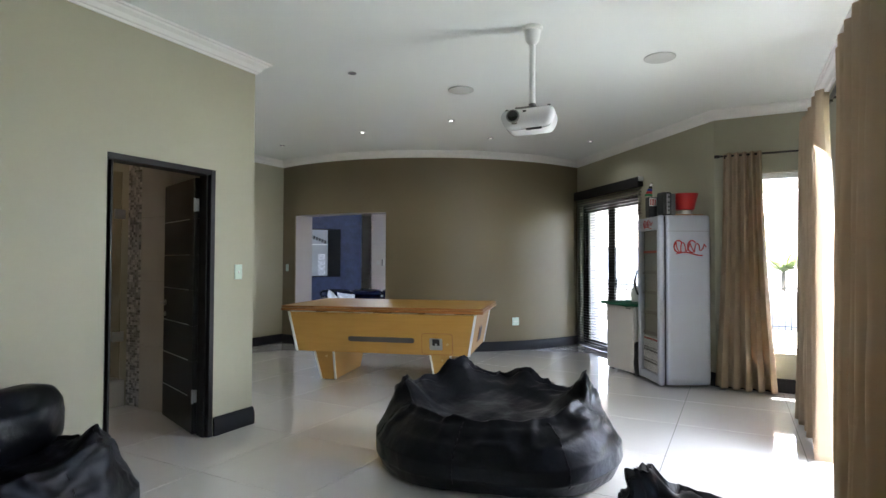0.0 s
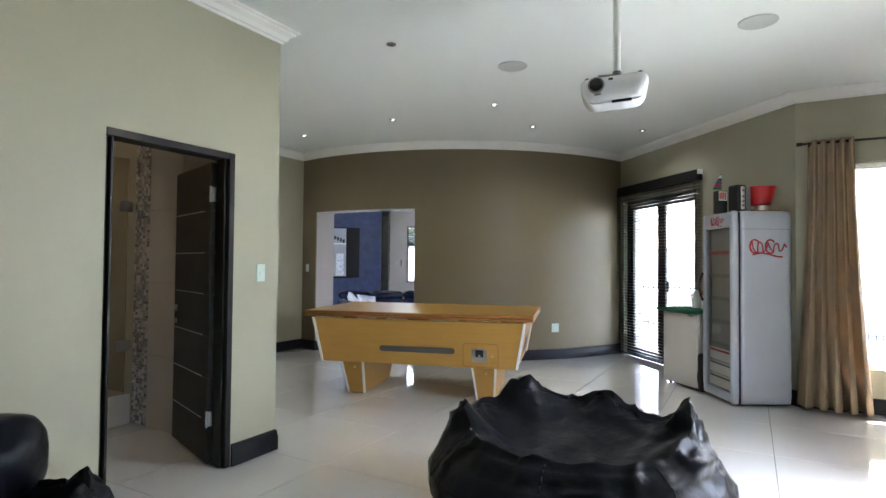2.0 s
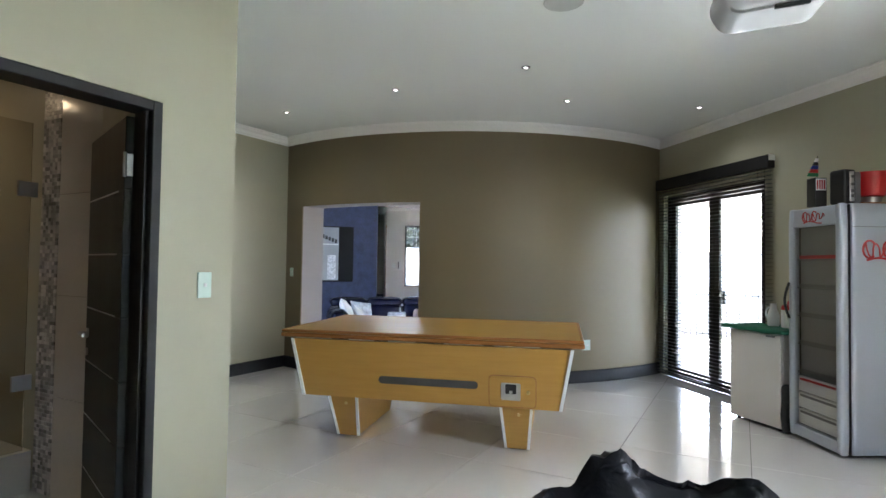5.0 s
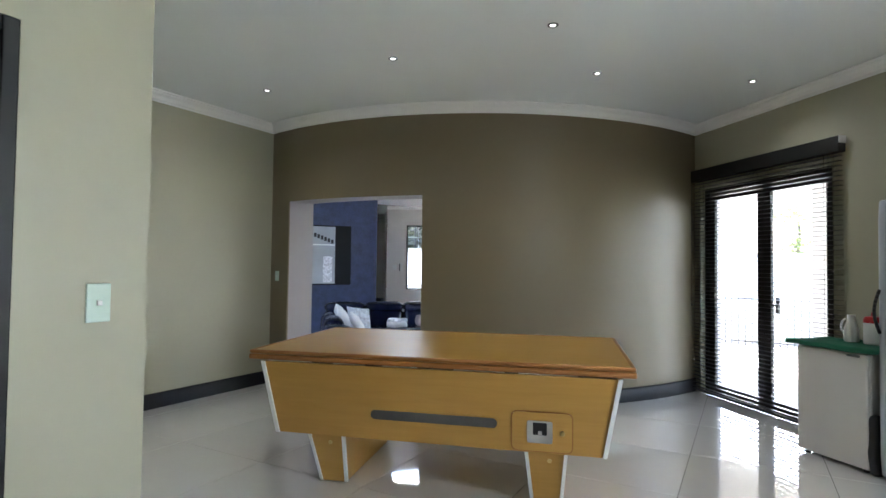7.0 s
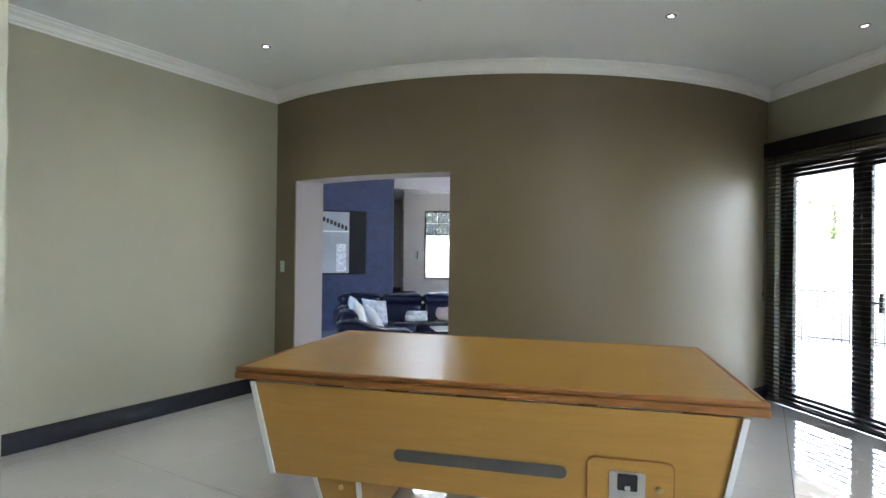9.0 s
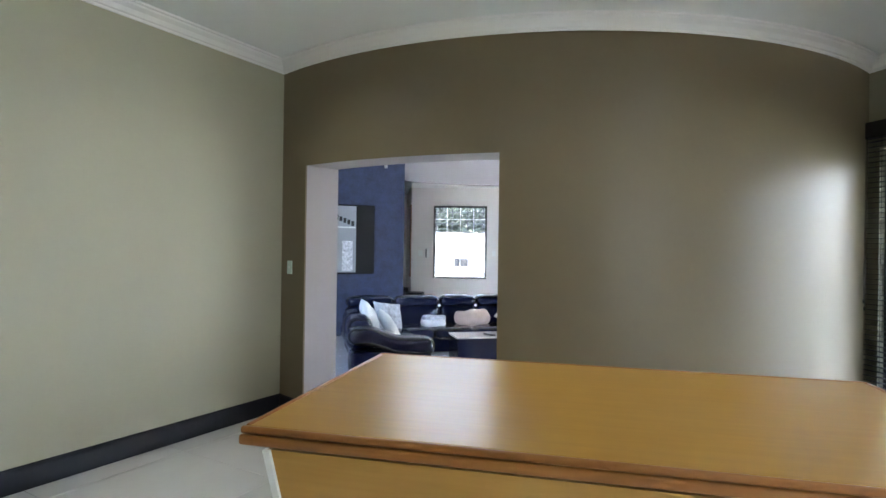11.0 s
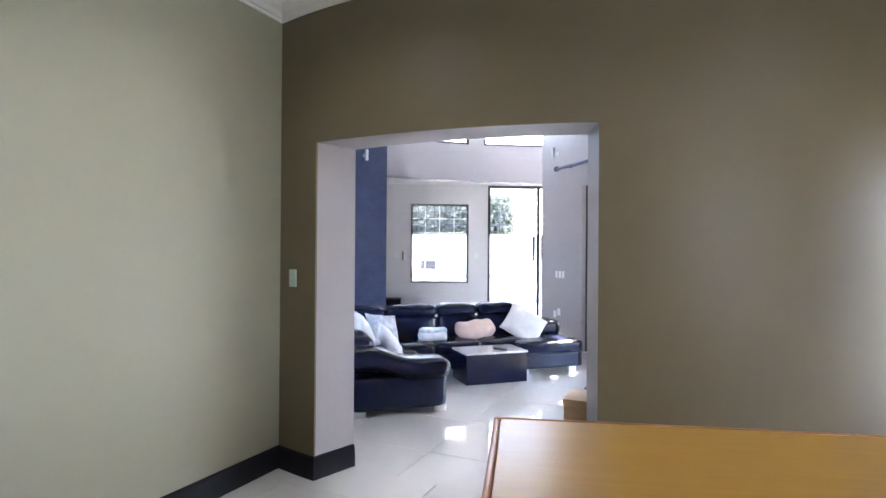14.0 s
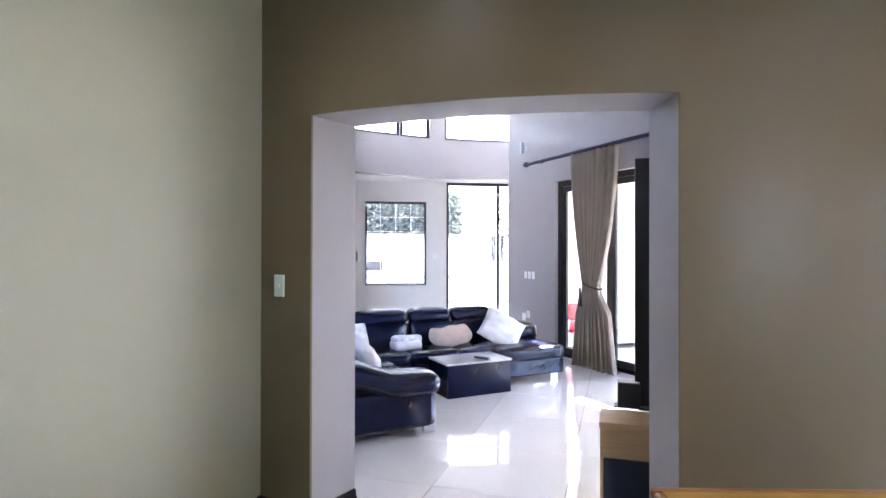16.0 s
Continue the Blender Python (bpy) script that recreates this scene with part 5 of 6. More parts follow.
        for p, q in zip(pts, pts[1:]):
            rod(bm, p, q, 0.0035, 6)
        part("seam", bm, M_LEATHER, t, "stitched seam", smooth=True)
    return t


bean_bag(Matrix.Translation((0.43, 4.20, 0)) @ Matrix.Rotation(radians(-14), 4, "Z"), 0.80, 0.62, 0.42, 0.56, [(126, 0.13, 0.2), (72, 0.06, 0.16), (16, 0.12, 0.15), (185, 0.08, 0.17), (-25, 0.06, 0.2)], 1.3, "large slumped black leatherette bean bag on the tiled floor")
seat_bag = bean_bag(Matrix.Translation((-2.12, 3.0, 0)) @ Matrix.Rotation(radians(40), 4, "Z"), 0.64, 0.58, 0.40, 0.40, [(-30, 0.10, 0.25), (10, 0.07, 0.2)], 5.1, "black leatherette bean bag chair, rolled back against the wall")
bm = bmesh.new()
soft_box(bm, (-0.95, -0.15, 0.22), (0.0, 0.15, 0.60), 0.13, 22, puff=0.03, wob=0.02, seed=4.0)
for v in bm.verts:
    v.co.z += 0.05 * max(0.0, 1 + v.co.x / 0.35) * (v.co.z > 0.4)
    v.co += Vector((1, 0, 1)) * 0.012 * noise.noise(Vector((v.co.x * 5, v.co.z * 14, 3.0)))
bmesh.ops.transform(bm, matrix=seat_bag.matrix_world.inverted() @ frame_pose(uv(2.24, -3.46), tuple(U), 0.055), verts=bm.verts[:])
part("back_roll", bm, M_LEATHER, seat_bag, "plump rolled back cushion", smooth=True)
bean_bag(Matrix.Translation((1.28, 2.43, 0)) @ Matrix.Rotation(radians(-20), 4, "Z"), 0.59, 0.53, 0.335, 0.395, [(150, 0.13, 0.36), (60, 0.04, 0.25), (10, 0.12, 0.3)], 8.8, "black leatherette bean bag near the curtains")


# ---- lounge ----
E2, N2 = Vector((0.953, 0.304)), Vector((-0.304, 0.953))


def en(e, n, z=0.0):
    p = E2 * e + N2 * n
    return Matrix.Translation((p.x, p.y, z)) @ Matrix.Rotation(math.atan2(E2.y, E2.x), 4, "Z")


sf = thing("corner_sofa", en(1.0, 11.65, FL), "dark navy leather U-shaped corner sofa with raised headrests", "sofa")
# local x along E from 1.0, local y along N from 11.65, z above the lounge floor
bm = bmesh.new()
soft_box(bm, (0.04, 0.06, 0.07), (0.90, 2.2, 0.30), 0.03, 8)
soft_box(bm, (0.04, 1.52, 0.07), (2.45, 2.35, 0.30), 0.03, 8)
part("base", bm, M_NAVY, sf, smooth=True)
bm = bmesh.new()
soft_box(bm, (-0.04, -0.02, 0.06), (0.93, 0.30, 0.40), 0.05, 10, puff=0.02)
part("arm_base", bm, M_NAVY, sf, smooth=True)
bm = bmesh.new()
soft_box(bm, (-0.06, -0.06, 0.36), (0.97, 0.33, 0.56), 0.085, 14, puff=0.02)
for v in bm.verts:
    v.co.z += 0.13 * max(0.0, min(1.0, (0.55 - v.co.x) / 0.35)) ** 1.0 - 0.02
part("arm_pad", bm, M_NAVY, sf, "padded leather arm", smooth=True)
for y0, y1 in ((0.31, 0.93), (0.94, 1.52)):
    bm = bmesh.new()
    soft_box(bm, (0.22, y0, 0.27), (0.93, y1, 0.44), 0.06, 10, puff=0.025, wob=0.008)
    part("seat_cushion", bm, M_NAVY, sf, smooth=True)
    bm = bmesh.new()
    soft_box(bm, (-0.04, y0, 0.34), (0.25, y1, 0.74), 0.09, 10, puff=0.03, wob=0.012)
    part("back_cushion", bm, M_NAVY, sf, smooth=True)
bm = bmesh.new()
soft_box(bm, (-0.02, 1.40, 0.27), (0.93, 2.2, 0.44), 0.06, 10, puff=0.02, wob=0.01)
part("corner_cushion", bm, M_NAVY, sf, smooth=True)
for x0, x1 in ((0.40, 1.02), (1.03, 1.66), (1.67, 2.32)):
    bm = bmesh.new()
    soft_box(bm, (x0 + 0.3, 1.44, 0.27), (x1 + 0.3, 2.12, 0.44), 0.06, 10, puff=0.025, wob=0.008)
    part("seat_cushion", bm, M_NAVY, sf, smooth=True)
for x0, x1 in ((0.05, 0.78), (0.80, 1.52), (1.54, 2.13), (2.15, 2.75)):
    bm = bmesh.new()
    soft_box(bm, (x0, 1.98, 0.36), (x1, 2.26, 0.74), 0.08, 12, puff=0.03, wob=0.014, seed=x0)
    bmesh.ops.transform(bm, matrix=Matrix.Translation((0, 2.0, 0.4)) @ Matrix.Rotation(radians(-8), 4, "X") @ Matrix.Translation((0, -2.0, -0.4)), verts=bm.verts[:])
    bc = part("back_cushion", bm, M_NAVY, sf, smooth=True)
    bm = bmesh.new()
    soft_box(bm, (x0 + 0.01, 2.02, 0.70), (x1 - 0.01, 2.30, 0.87), 0.075, 12, puff=0.02, wob=0.006, seed=x0 + 3)
    part("headrest", bm, M_NAVY, bc, "raised padded headrest", smooth=True)
bm = bmesh.new()
soft_box(bm, (2.40, 1.22, 0.07), (3.34, 2.34, 0.28), 0.03, 8)
soft_box(bm, (2.40, 1.22, 0.24), (3.36, 2.14, 0.43), 0.055, 12, puff=0.02, wob=0.008)
part("chaise", bm, M_NAVY, sf, "long leather chaise seat", smooth=True)
bm = bmesh.new()
soft_box(bm, (2.80, 1.80, 0.40), (3.36, 2.34, 0.63), 0.08, 10, puff=0.02)
part("arm_pad", bm, M_NAVY, sf, smooth=True)
for x, y in ((0.88, 0.05), (0.05, 0.05), (2.48, 1.27), (3.2, 1.27)):
    bm = bmesh.new()
    box(bm, (x - 0.05, y - 0.02, 0.0), (x + 0.06, y + 0.03, 0.075), 0.006)
    part("foot", bm, M_STEEL, sf, "chrome foot")


def cushion(name, m, w, h, t_, material, label, seed):
    e = thing(name, m, label, "cushion", "sofa cushions")
    bm = bmesh.new()
    n = 18
    sides = []
    for sg_ in (1, -1):
        rows = []
        for i in range(n + 1):
            row = []
            for j in range(n + 1):
                x, y = 2 * i / n - 1, 2 * j / n - 1
                th_ = max(0.0, (1 - x ** 4) * (1 - y ** 4)) ** 0.6
                pin = 1 - 0.07 * (1 - abs(x) ** 2) * abs(y) ** 3 - 0.0
                pin2 = 1 - 0.07 * (1 - abs(y) ** 2) * abs(x) ** 3
                wz = 0.02 * noise.noise(Vector((x * 2.5 + seed, y * 2.5, sg_)))
                row.append(bm.verts.new((x * w / 2 * pin2, sg_ * (t_ / 2 * th_ + wz * th_), y * h / 2 * pin + 0.5 * wz)))
            rows.append(row)
        sides.append(rows)
        for i in range(n):
            for j in range(n):
                bm.faces.new((rows[i][j], rows[i + 1][j], rows[i + 1][j + 1], rows[i][j + 1]))
    bmesh.ops.remove_doubles(bm, verts=bm.verts[:], dist=0.004)
    part("cover", bm, material, e, smooth=True)
    return e


cushion("scatter_cushion", en(3.70, 13.36, 0.27 + 0.175) @ pose(0, 0, 0, -40, 0, 0) @ pose(0, 0, 0, 0, 40, 0), 0.57, 0.54, 0.17, M_CUSHION, "plain white scatter cushion propped on its corner on the chaise", 1)
cushion("scatter_cushion", en(1.62, 13.20, 0.27 + 0.20) @ pose(0, 0, 0, 0, 0, 25) @ pose(0, 0, 0, -25, 0, 0) @ pose(0, 0, 0, 0, 8, 0), 0.46, 0.42, 0.16, M_PATTERN, "pale blue patterned scatter cushion in the sofa corner", 2)
cushion("scatter_cushion", en(1.30, 12.72, 0.27 + 0.22) @ pose(0, 0, 0, -25, 30, 60), 0.46, 0.46, 0.16, M_CUSHION, "white scatter cushion leaning on the sofa back", 3)
cushion("scatter_cushion", en(1.52, 12.36, 0.27 + 0.16) @ pose(0, 0, 0, -35, 26, 70), 0.44, 0.42, 0.15, M_CUSHION, "white scatter cushion leaning forward on the sofa", 4)
bl_ = thing("fleece_blanket", en(2.98, 13.42, 0.27), "bundled taupe fleece blanket on the sofa seat", "blanket")
bm = bmesh.new()
soft_box(bm, (-0.28, -0.13, 0.0), (0.28, 0.14, 0.24), 0.12, 14, wob=0.045, seed=2.0)
part("fabric", bm, M_PINK, bl_, smooth=True)
tb = thing("rolled_towel", en(2.34, 13.35, 0.28), "rolled grey and white striped towel on the sofa seat", "towel")
bm = bmesh.new()
soft_box(bm, (-0.19, -0.11, 0.0), (0.19, 0.11, 0.13), 0.06, 10, wob=0.018, seed=3.0)
part("roll", bm, M_CUSHION, tb, smooth=True)
bm = bmesh.new()
soft_box(bm, (-0.17, -0.085, 0.075), (0.18, 0.10, 0.175), 0.045, 10, wob=0.02, seed=6.0)
part("roll", bm, M_PATTERN, tb, "grey striped outer turn", smooth=True)

ct = thing("coffee_table", frame_pose((-1.43, 12.74), tuple(E2), FL), "dark leather-clad box coffee table with a pale top", "coffee table")
bm = bmesh.new()
box(bm, (0.01, 0.01, 0.0), (0.83, 0.50, 0.365), 0.006)
part("body", bm, M_NAVY, ct, "dark leather sides")
bm = bmesh.new()
box(bm, (0, 0, 0.366), (0.84, 0.51, 0.388), 0.004)
part("top", bm, mat("grey_satin_top", (0.50, 0.49, 0.49), 0.13, var=0.06), ct, "smooth grey top")
rc = thing("remote_control", frame_pose((-0.98, 13.02), (0.7, -0.7), FL + 0.388), "black remote control on the coffee table", "remote control")
bm = bmesh.new()
box(bm, (-0.1, -0.028, 0), (0.1, 0.028, 0.028), 0.008)
rb_ = part("body", bm, M_DARK, rc)
for i in range(4):
    for j in range(3):
        bm = bmesh.new()
        box(bm, (-0.07 + i * 0.026, -0.016 + j * 0.012, 0.0275), (-0.056 + i * 0.026, -0.008 + j * 0.012, 0.0305))
        part("button", bm, M_GREY, rb_)

ts = thing("tv_stand", frame_pose((-0.82, 10.15), tuple(V * -1), FL), "low pale wood stand with dark blue panels", "stand")
# local x towards -V, local y towards -U
bm = bmesh.new()
box(bm, (-1.5, 0.0, 0.0), (0.0, 0.30, 0.57), 0.003)
box(bm, (-1.5, -0.01, 0.57), (0.006, 0.305, 0.608), 0.003)
part("body", bm, wood_mat("pale_maple", (0.42, 0.27, 0.13), (0.52, 0.35, 0.18), 0.4), ts, "pale maple carcass")
bm = bmesh.new()
box(bm, (-1.2, 0.29, 0.0), (-0.02, 0.315, 0.40), 0.003)
part("panel", bm, mat("dark_blue_panel", (0.02, 0.025, 0.05), 0.4), ts, "dark blue side panel")
tp = thing("tall_black_panel", frame_pose((-0.47, 10.12), tuple(V * -1), FL + 0.608), "tall slim black flat-panel loudspeaker on the stand", "loudspeaker")
bm = bmesh.new()
box(bm, (-0.55, -0.01, 0.012), (0.12, 0.045, 1.63), 0.008)
part("cabinet", bm, M_DARK, tp)
bm = bmesh.new()
box(bm, (-0.5, -0.06, 0.0), (0.10, 0.10, 0.014), 0.004)
part("foot", bm, M_DARK, tp)
bx = thing("black_box", frame_pose((-0.64, 10.20), tuple(V * -1), FL + 0.608), "small black set-top box on the stand", "box")
bm = bmesh.new()
box(bm, (-0.10, -0.02, 0.008), (0.04, 0.10, 0.17), 0.01)
part("case", bm, M_DARK, bx)
bm = bmesh.new()
box(bm, (-0.09, -0.03, 0.0), (0.06, 0.08, 0.008), 0.003)
part("foot", bm, M_DARK, bx)

# wall lights
for nm, mm in (("wall_light", Matrix.Translation((*sw(SWL - 0.55, 0.0), 3.22)) @ Matrix.Rotation(math.atan2(SWD.y, SWD.x), 4, "Z")), ("wall_light", frame_pose(tuple(BW1 - (BW1 - BW0).normalized() * 0.42), tuple(BW0 - BW1), 3.1))):
    t = thing(nm, mm, "brushed steel cylinder up-and-down wall light", "wall light", "steel wall lights")
    bm = bmesh.new()
    rod(bm, (0, 0, 0), (0, 0.07, 0), 0.012, 10)
    lathe(bm, [(0.035, 0), (0.035, 0.01)], 16, Matrix.Rotation(radians(-90), 4, "X"))
    part("bracket", bm, M_STEEL, t, auto=40)
    bm = bmesh.new()
    lathe(bm, [(0.028, -0.09), (0.03, -0.085), (0.03, 0.085), (0.028, 0.09)], 20, Matrix.Translation((0, 0.09, 0)))
    part("tube", bm, M_STEEL, t, auto=40)

# framed picture on the blue wall
bd = (BW0 - BW1).normalized()
pp = BW1 + bd * 0.62
pic = thing("wall_picture", frame_pose(tuple(pp), tuple(bd), 0.98), "large black framed print with a pale geometric photograph", "picture")
bm = bmesh.new()
box(bm, (0.0, 0.003, 0.0), (1.55, 0.06, 1.30), 0.006)
part("frame", bm, mat("black_satin_frame", (0.004, 0.004, 0.005), 0.5, spec=0.25), pic, "deep black frame")
bm = bmesh.new()
box(bm, (0.36, 0.06, 0.03), (1.52, 0.063, 1.27))
pn_ = part("print", bm, mat("grey_print", (0.34, 0.35, 0.36), 0.35, var=0.12, scale=3), pic, "pale grey photographic print")
for k in range(14):
    x, z = 0.40 + 0.075 * k, 0.90 + 0.028 * k
    bm = bmesh.new()
    box(bm, (x, 0.063, z), (x + 0.055, 0.066, z + 0.09))
    part("print_bar", bm, M_DARK, pn_)
bm = bmesh.new()
box(bm, (0.95, 0.063, 0.06), (1.2, 0.066, 0.58))
part("print_shape", bm, M_CUSHION, pn_, "pale column")
bm = bmesh.new()
box(bm, (0.42, 0.063, 0.06), (0.62, 0.066, 0.62))
part("print_shape", bm, mat("speckled_print", (0.62, 0.62, 0.64), 0.4, var=0.5, scale=25, fine=70), pn_, "pale speckled column")
bm = bmesh.new()
box(bm, (0.37, 0.0632, 0.86), (1.51, 0.0655, 0.885), m=None)
part("print_shape", bm, M_WHITE, pn_, "white line")

# hall plinth, vase and stick at the stair recess
pl_ = thing("stair_plinth", Matrix.Translation((-3.05, 18.6, FL)), "dark stair plinth at the hall corner", "plinth")
for i, (x0, x1, h_) in enumerate(((-0.9, -0.25, 0.86), (-0.25, 0.15, 0.68), (0.15, 0.55, 0.58))):
    bm = bmesh.new()
    box(bm, (x0, -0.5, 0), (x1, -0.02, h_), 0.004)
    part("tread", bm, M_BLACKWOOD if i else M_LOUNGE, pl_)
bs = thing("black_vase", Matrix.Translation((-3.32, 18.3, FL + 0.86)), "tall black floor vase holding dry sticks", "vase")
bm = bmesh.new()
lathe(bm, [(0.07, 0), (0.12, 0.12), (0.13, 0.25), (0.07, 0.42), (0.05, 0.5), (0.065, 0.53)], 24)
part("body", bm, M_DARK, bs, smooth=True)
rr = random.Random(2)
for k in range(5):
    bm = bmesh.new()
    p0 = Vector((rr.uniform(-0.02, 0.02), rr.uniform(-0.02, 0.02), 0.3))
    for q in range(5):
        p1 = p0 + Vector((rr.uniform(-0.03, 0.05), rr.uniform(-0.03, 0.03), 0.27))
        rod(bm, p0, p1, 0.011 - 0.0015 * q, 6)
        p0 = p1
    part("stick", bm, M_OAK, bs, "dry wooden stick", smooth=True)
nf = thing("niche_frame", frame_pose((-2.92, 19.25), (-0.19, 0.98)), "tall narrow framed panel on the recess wall", "frame")
bm = bmesh.new()
box(bm, (0, 0.003, 0.75), (0.55, 0.03, 2.62), 0.004)
part("frame", bm, M_EDGE, nf)
bm = bmesh.new()
box(bm, (0.05, 0.03, 0.80), (0.50, 0.033, 2.57))
part("panel", bm, M_LOUNGE, nf)
bm = bmesh.new()
sweep(bm, [(3.0, FW), (-2.85, FW)], [(0.0, HC - 0.13), (0.02, HC - 0.13), (0.04, HC - 0.09), (0.09, HC - 0.04), (0.12, HC - 0.001), (0.0, HC - 0.001)])
structure(obj("trim_cornice", bm, M_CORNICE), "white hall cornice", "cornice")


# ---- outside ----
M_LEAF = mat("green_leaves", (0.08, 0.115, 0.05), 0.6, var=0.3, rand=0.5, island=True)
M_HEDGE = mat("dull_hedge_leaves", (0.13, 0.145, 0.115), 0.7, var=0.3, rand=0.5, island=True)
M_BARK = mat("grey_bark", (0.12, 0.10, 0.08), 0.9, var=0.3, bump=0.4)

for lm_, tint in ((M_LEAF, (0.16, 0.20, 0.07, 1)), (M_HEDGE, (0.17, 0.19, 0.14, 1))):
    nt_ = lm_.node_tree
    tr_ = nt_.nodes.new("ShaderNodeBsdfTranslucent")
    tr_.inputs["Color"].default_value = tint
    mx_ = nt_.nodes.new("ShaderNodeMixShader")
    mx_.inputs[0].default_value = 0.5
    nt_.links.new(nt_.nodes["Principled BSDF"].outputs[0], mx_.inputs[1])
    nt_.links.new(tr_.outputs[0], mx_.inputs[2])
    nt_.links.new(mx_.outputs[0], nt_.nodes["Material Output"].inputs["Surface"])


def tree(x, y, h, crown, seed, label):
    t = thing("tree", Matrix.Translation((x, y, -0.36)), label, "tree", "garden trees")
    rr = random.Random(seed)
    bm = bmesh.new()
    tips = []
    p, r = Vector((0, 0, 0)), 0.03 * h
    for k in range(6):
        q = p + Vector((rr.uniform(-0.1, 0.1), rr.uniform(-0.1, 0.1), h * 0.11))
        d_ = (q - p)
        lathe(bm, [(r, 0), (r * 0.86, d_.length)], 8, Matrix.Translation(p) @ d_.to_track_quat("Z", "Y").to_matrix().to_4x4())
        p, r = q, r * 0.86
        if k > 1:
            for _ in range(3):
                a = rr.uniform(0, 6.28)
                e = p + Vector((math.cos(a), math.sin(a), rr.uniform(0.3, 1.0))) * crown * rr.uniform(0.4, 0.8)
                dd = e - p
                lathe(bm, [(r * 0.5, 0), (r * 0.12, dd.length)], 6, Matrix.Translation(p) @ dd.to_track_quat("Z", "Y").to_matrix().to_4x4())
                tips += [e, p.lerp(e, 0.6)]
    part("trunk", bm, M_BARK, t, smooth=True)
    vs, fs = [], []
    for e in tips:
        for _ in range(90):
            c = e + Vector((rr.gauss(0, 1), rr.gauss(0, 1), rr.gauss(0, 0.7))) * crown * 0.24
            u_ = Vector((rr.uniform(-1, 1), rr.uniform(-1, 1), rr.uniform(-1, 1))).normalized() * rr.uniform(0.06, 0.12)
            w_ = u_.cross(Vector((rr.uniform(-1, 1), rr.uniform(-1, 1), rr.uniform(-1, 1)))).normalized() * 0.04
            i = len(vs)
            vs += [c - u_, c + w_, c + u_, c - w_]
            fs.append((i, i + 1, i + 2, i + 3))
    me = bpy.data.meshes.new("crown")
    me.from_pydata(vs, [], fs)
    me.materials.append(M_LEAF)
    o = new("crown", me)
    o.parent = t
    return t


tree(17.0, 33.6, 6.6, 1.5, 3, "green garden tree beyond the terrace")
tree(-3.5, 31.5, 6.0, 2.2, 5, "tree behind the boundary wall")
tree(0.6, 30.5, 6.5, 2.4, 6, "tree behind the boundary wall")
tree(3.6, 24.2, 4.6, 1.7, 9, "tree in front of the boundary wall")


def hedge(x0, x1, y, z0, z1, n, seed, label):
    t = thing("hedge", Matrix.Translation((0, 0, 0)), label, "hedge")
    rr = random.Random(seed)
    bm = bmesh.new()
    for k in range(int((x1 - x0) / 0.8)):
        x = x0 + 0.4 + k * 0.8
        lathe(bm, [(0.05, -0.36), (0.035, z1 * 0.6), (0.015, z1 * 0.92)], 6, Matrix.Translation((x, y, 0)))
    part("stems", bm, M_BARK, t)
    vs, fs = [], []
    for _ in range(n):
        x = rr.uniform(x0, x1)
        top = z1 - 0.5 + 0.7 * noise.noise(Vector((x * 0.7, seed, 0)))
        c = Vector((x, y + rr.gauss(0, 0.3), rr.uniform(z0, top)))
        u_ = Vector((rr.uniform(-1, 1), rr.uniform(-1, 1), rr.uniform(-1, 1))).normalized() * rr.uniform(0.08, 0.16)
        w_ = u_.cross(Vector((rr.uniform(-1, 1), rr.uniform(-1, 1), rr.uniform(-1, 1)))).normalized() * 0.05
        i = len(vs)
        vs += [c - u_, c + w_, c + u_, c - w_]
        fs.append((i, i + 1, i + 2, i + 3))
    me = bpy.data.meshes.new("leaves")
    me.from_pydata(vs, [], fs)
    me.materials.append(M_HEDGE)
    o = new("leaves", me)
    o.parent = t


hedge(-8.0, 1.6, 28.3, 1.2, 4.6, 22000, 2, "dense green hedge behind the boundary wall")


def blades(name, x, y, z, n, length, seed, label, spread=0.5, trunk=0.0):
    t = thing(name, Matrix.Translation((x, y, z)), label, "plant")
    rr = random.Random(seed)
    if trunk:
        bm = bmesh.new()
        lathe(bm, [(0.09, 0), (0.07, trunk * 0.5), (0.06, trunk)], 10)
        part("trunk", bm, M_BARK, t, smooth=True)
    bm = bmesh.new()
    for _ in range(n):
        a, up = rr.uniform(0, 6.28), rr.uniform(0.25, 1.0)
        d_ = Vector((math.cos(a) * spread, math.sin(a) * spread, up)).normalized()
        sd_ = Vector((-math.sin(a), math.cos(a), 0))
        L_ = length * rr.uniform(0.7, 1.1)
        pts = []
        for k in range(6):
            f = k / 5
            c = Vector((0, 0, trunk)) + d_ * L_ * f + Vector((0, 0, -0.35 * L_ * f * f * spread))
            w_ = 0.028 * length * (1 - f) ** 0.6
            pts.append((bm.verts.new(c - sd_ * w_), bm.verts.new(c + sd_ * w_)))
        for p0, p1 in zip(pts, pts[1:]):
            bm.faces.new((p0[0], p0[1], p1[1], p1[0]))
    part("leaves", bm, M_LEAF, t)


blades("yucca_plant", 0.25, 20.3, -0.36, 40, 0.95, 1, "spiky green yucca by the glass entrance door", 0.6)
blades("palm_tree", 9.6, 17.0, -0.36, 130, 1.5, 2, "young palm beyond the terrace", 0.9, 1.5)
blades("palm_tree", 10.8, 14.6, -0.36, 130, 1.6, 3, "young palm beyond the terrace", 0.9, 1.9)

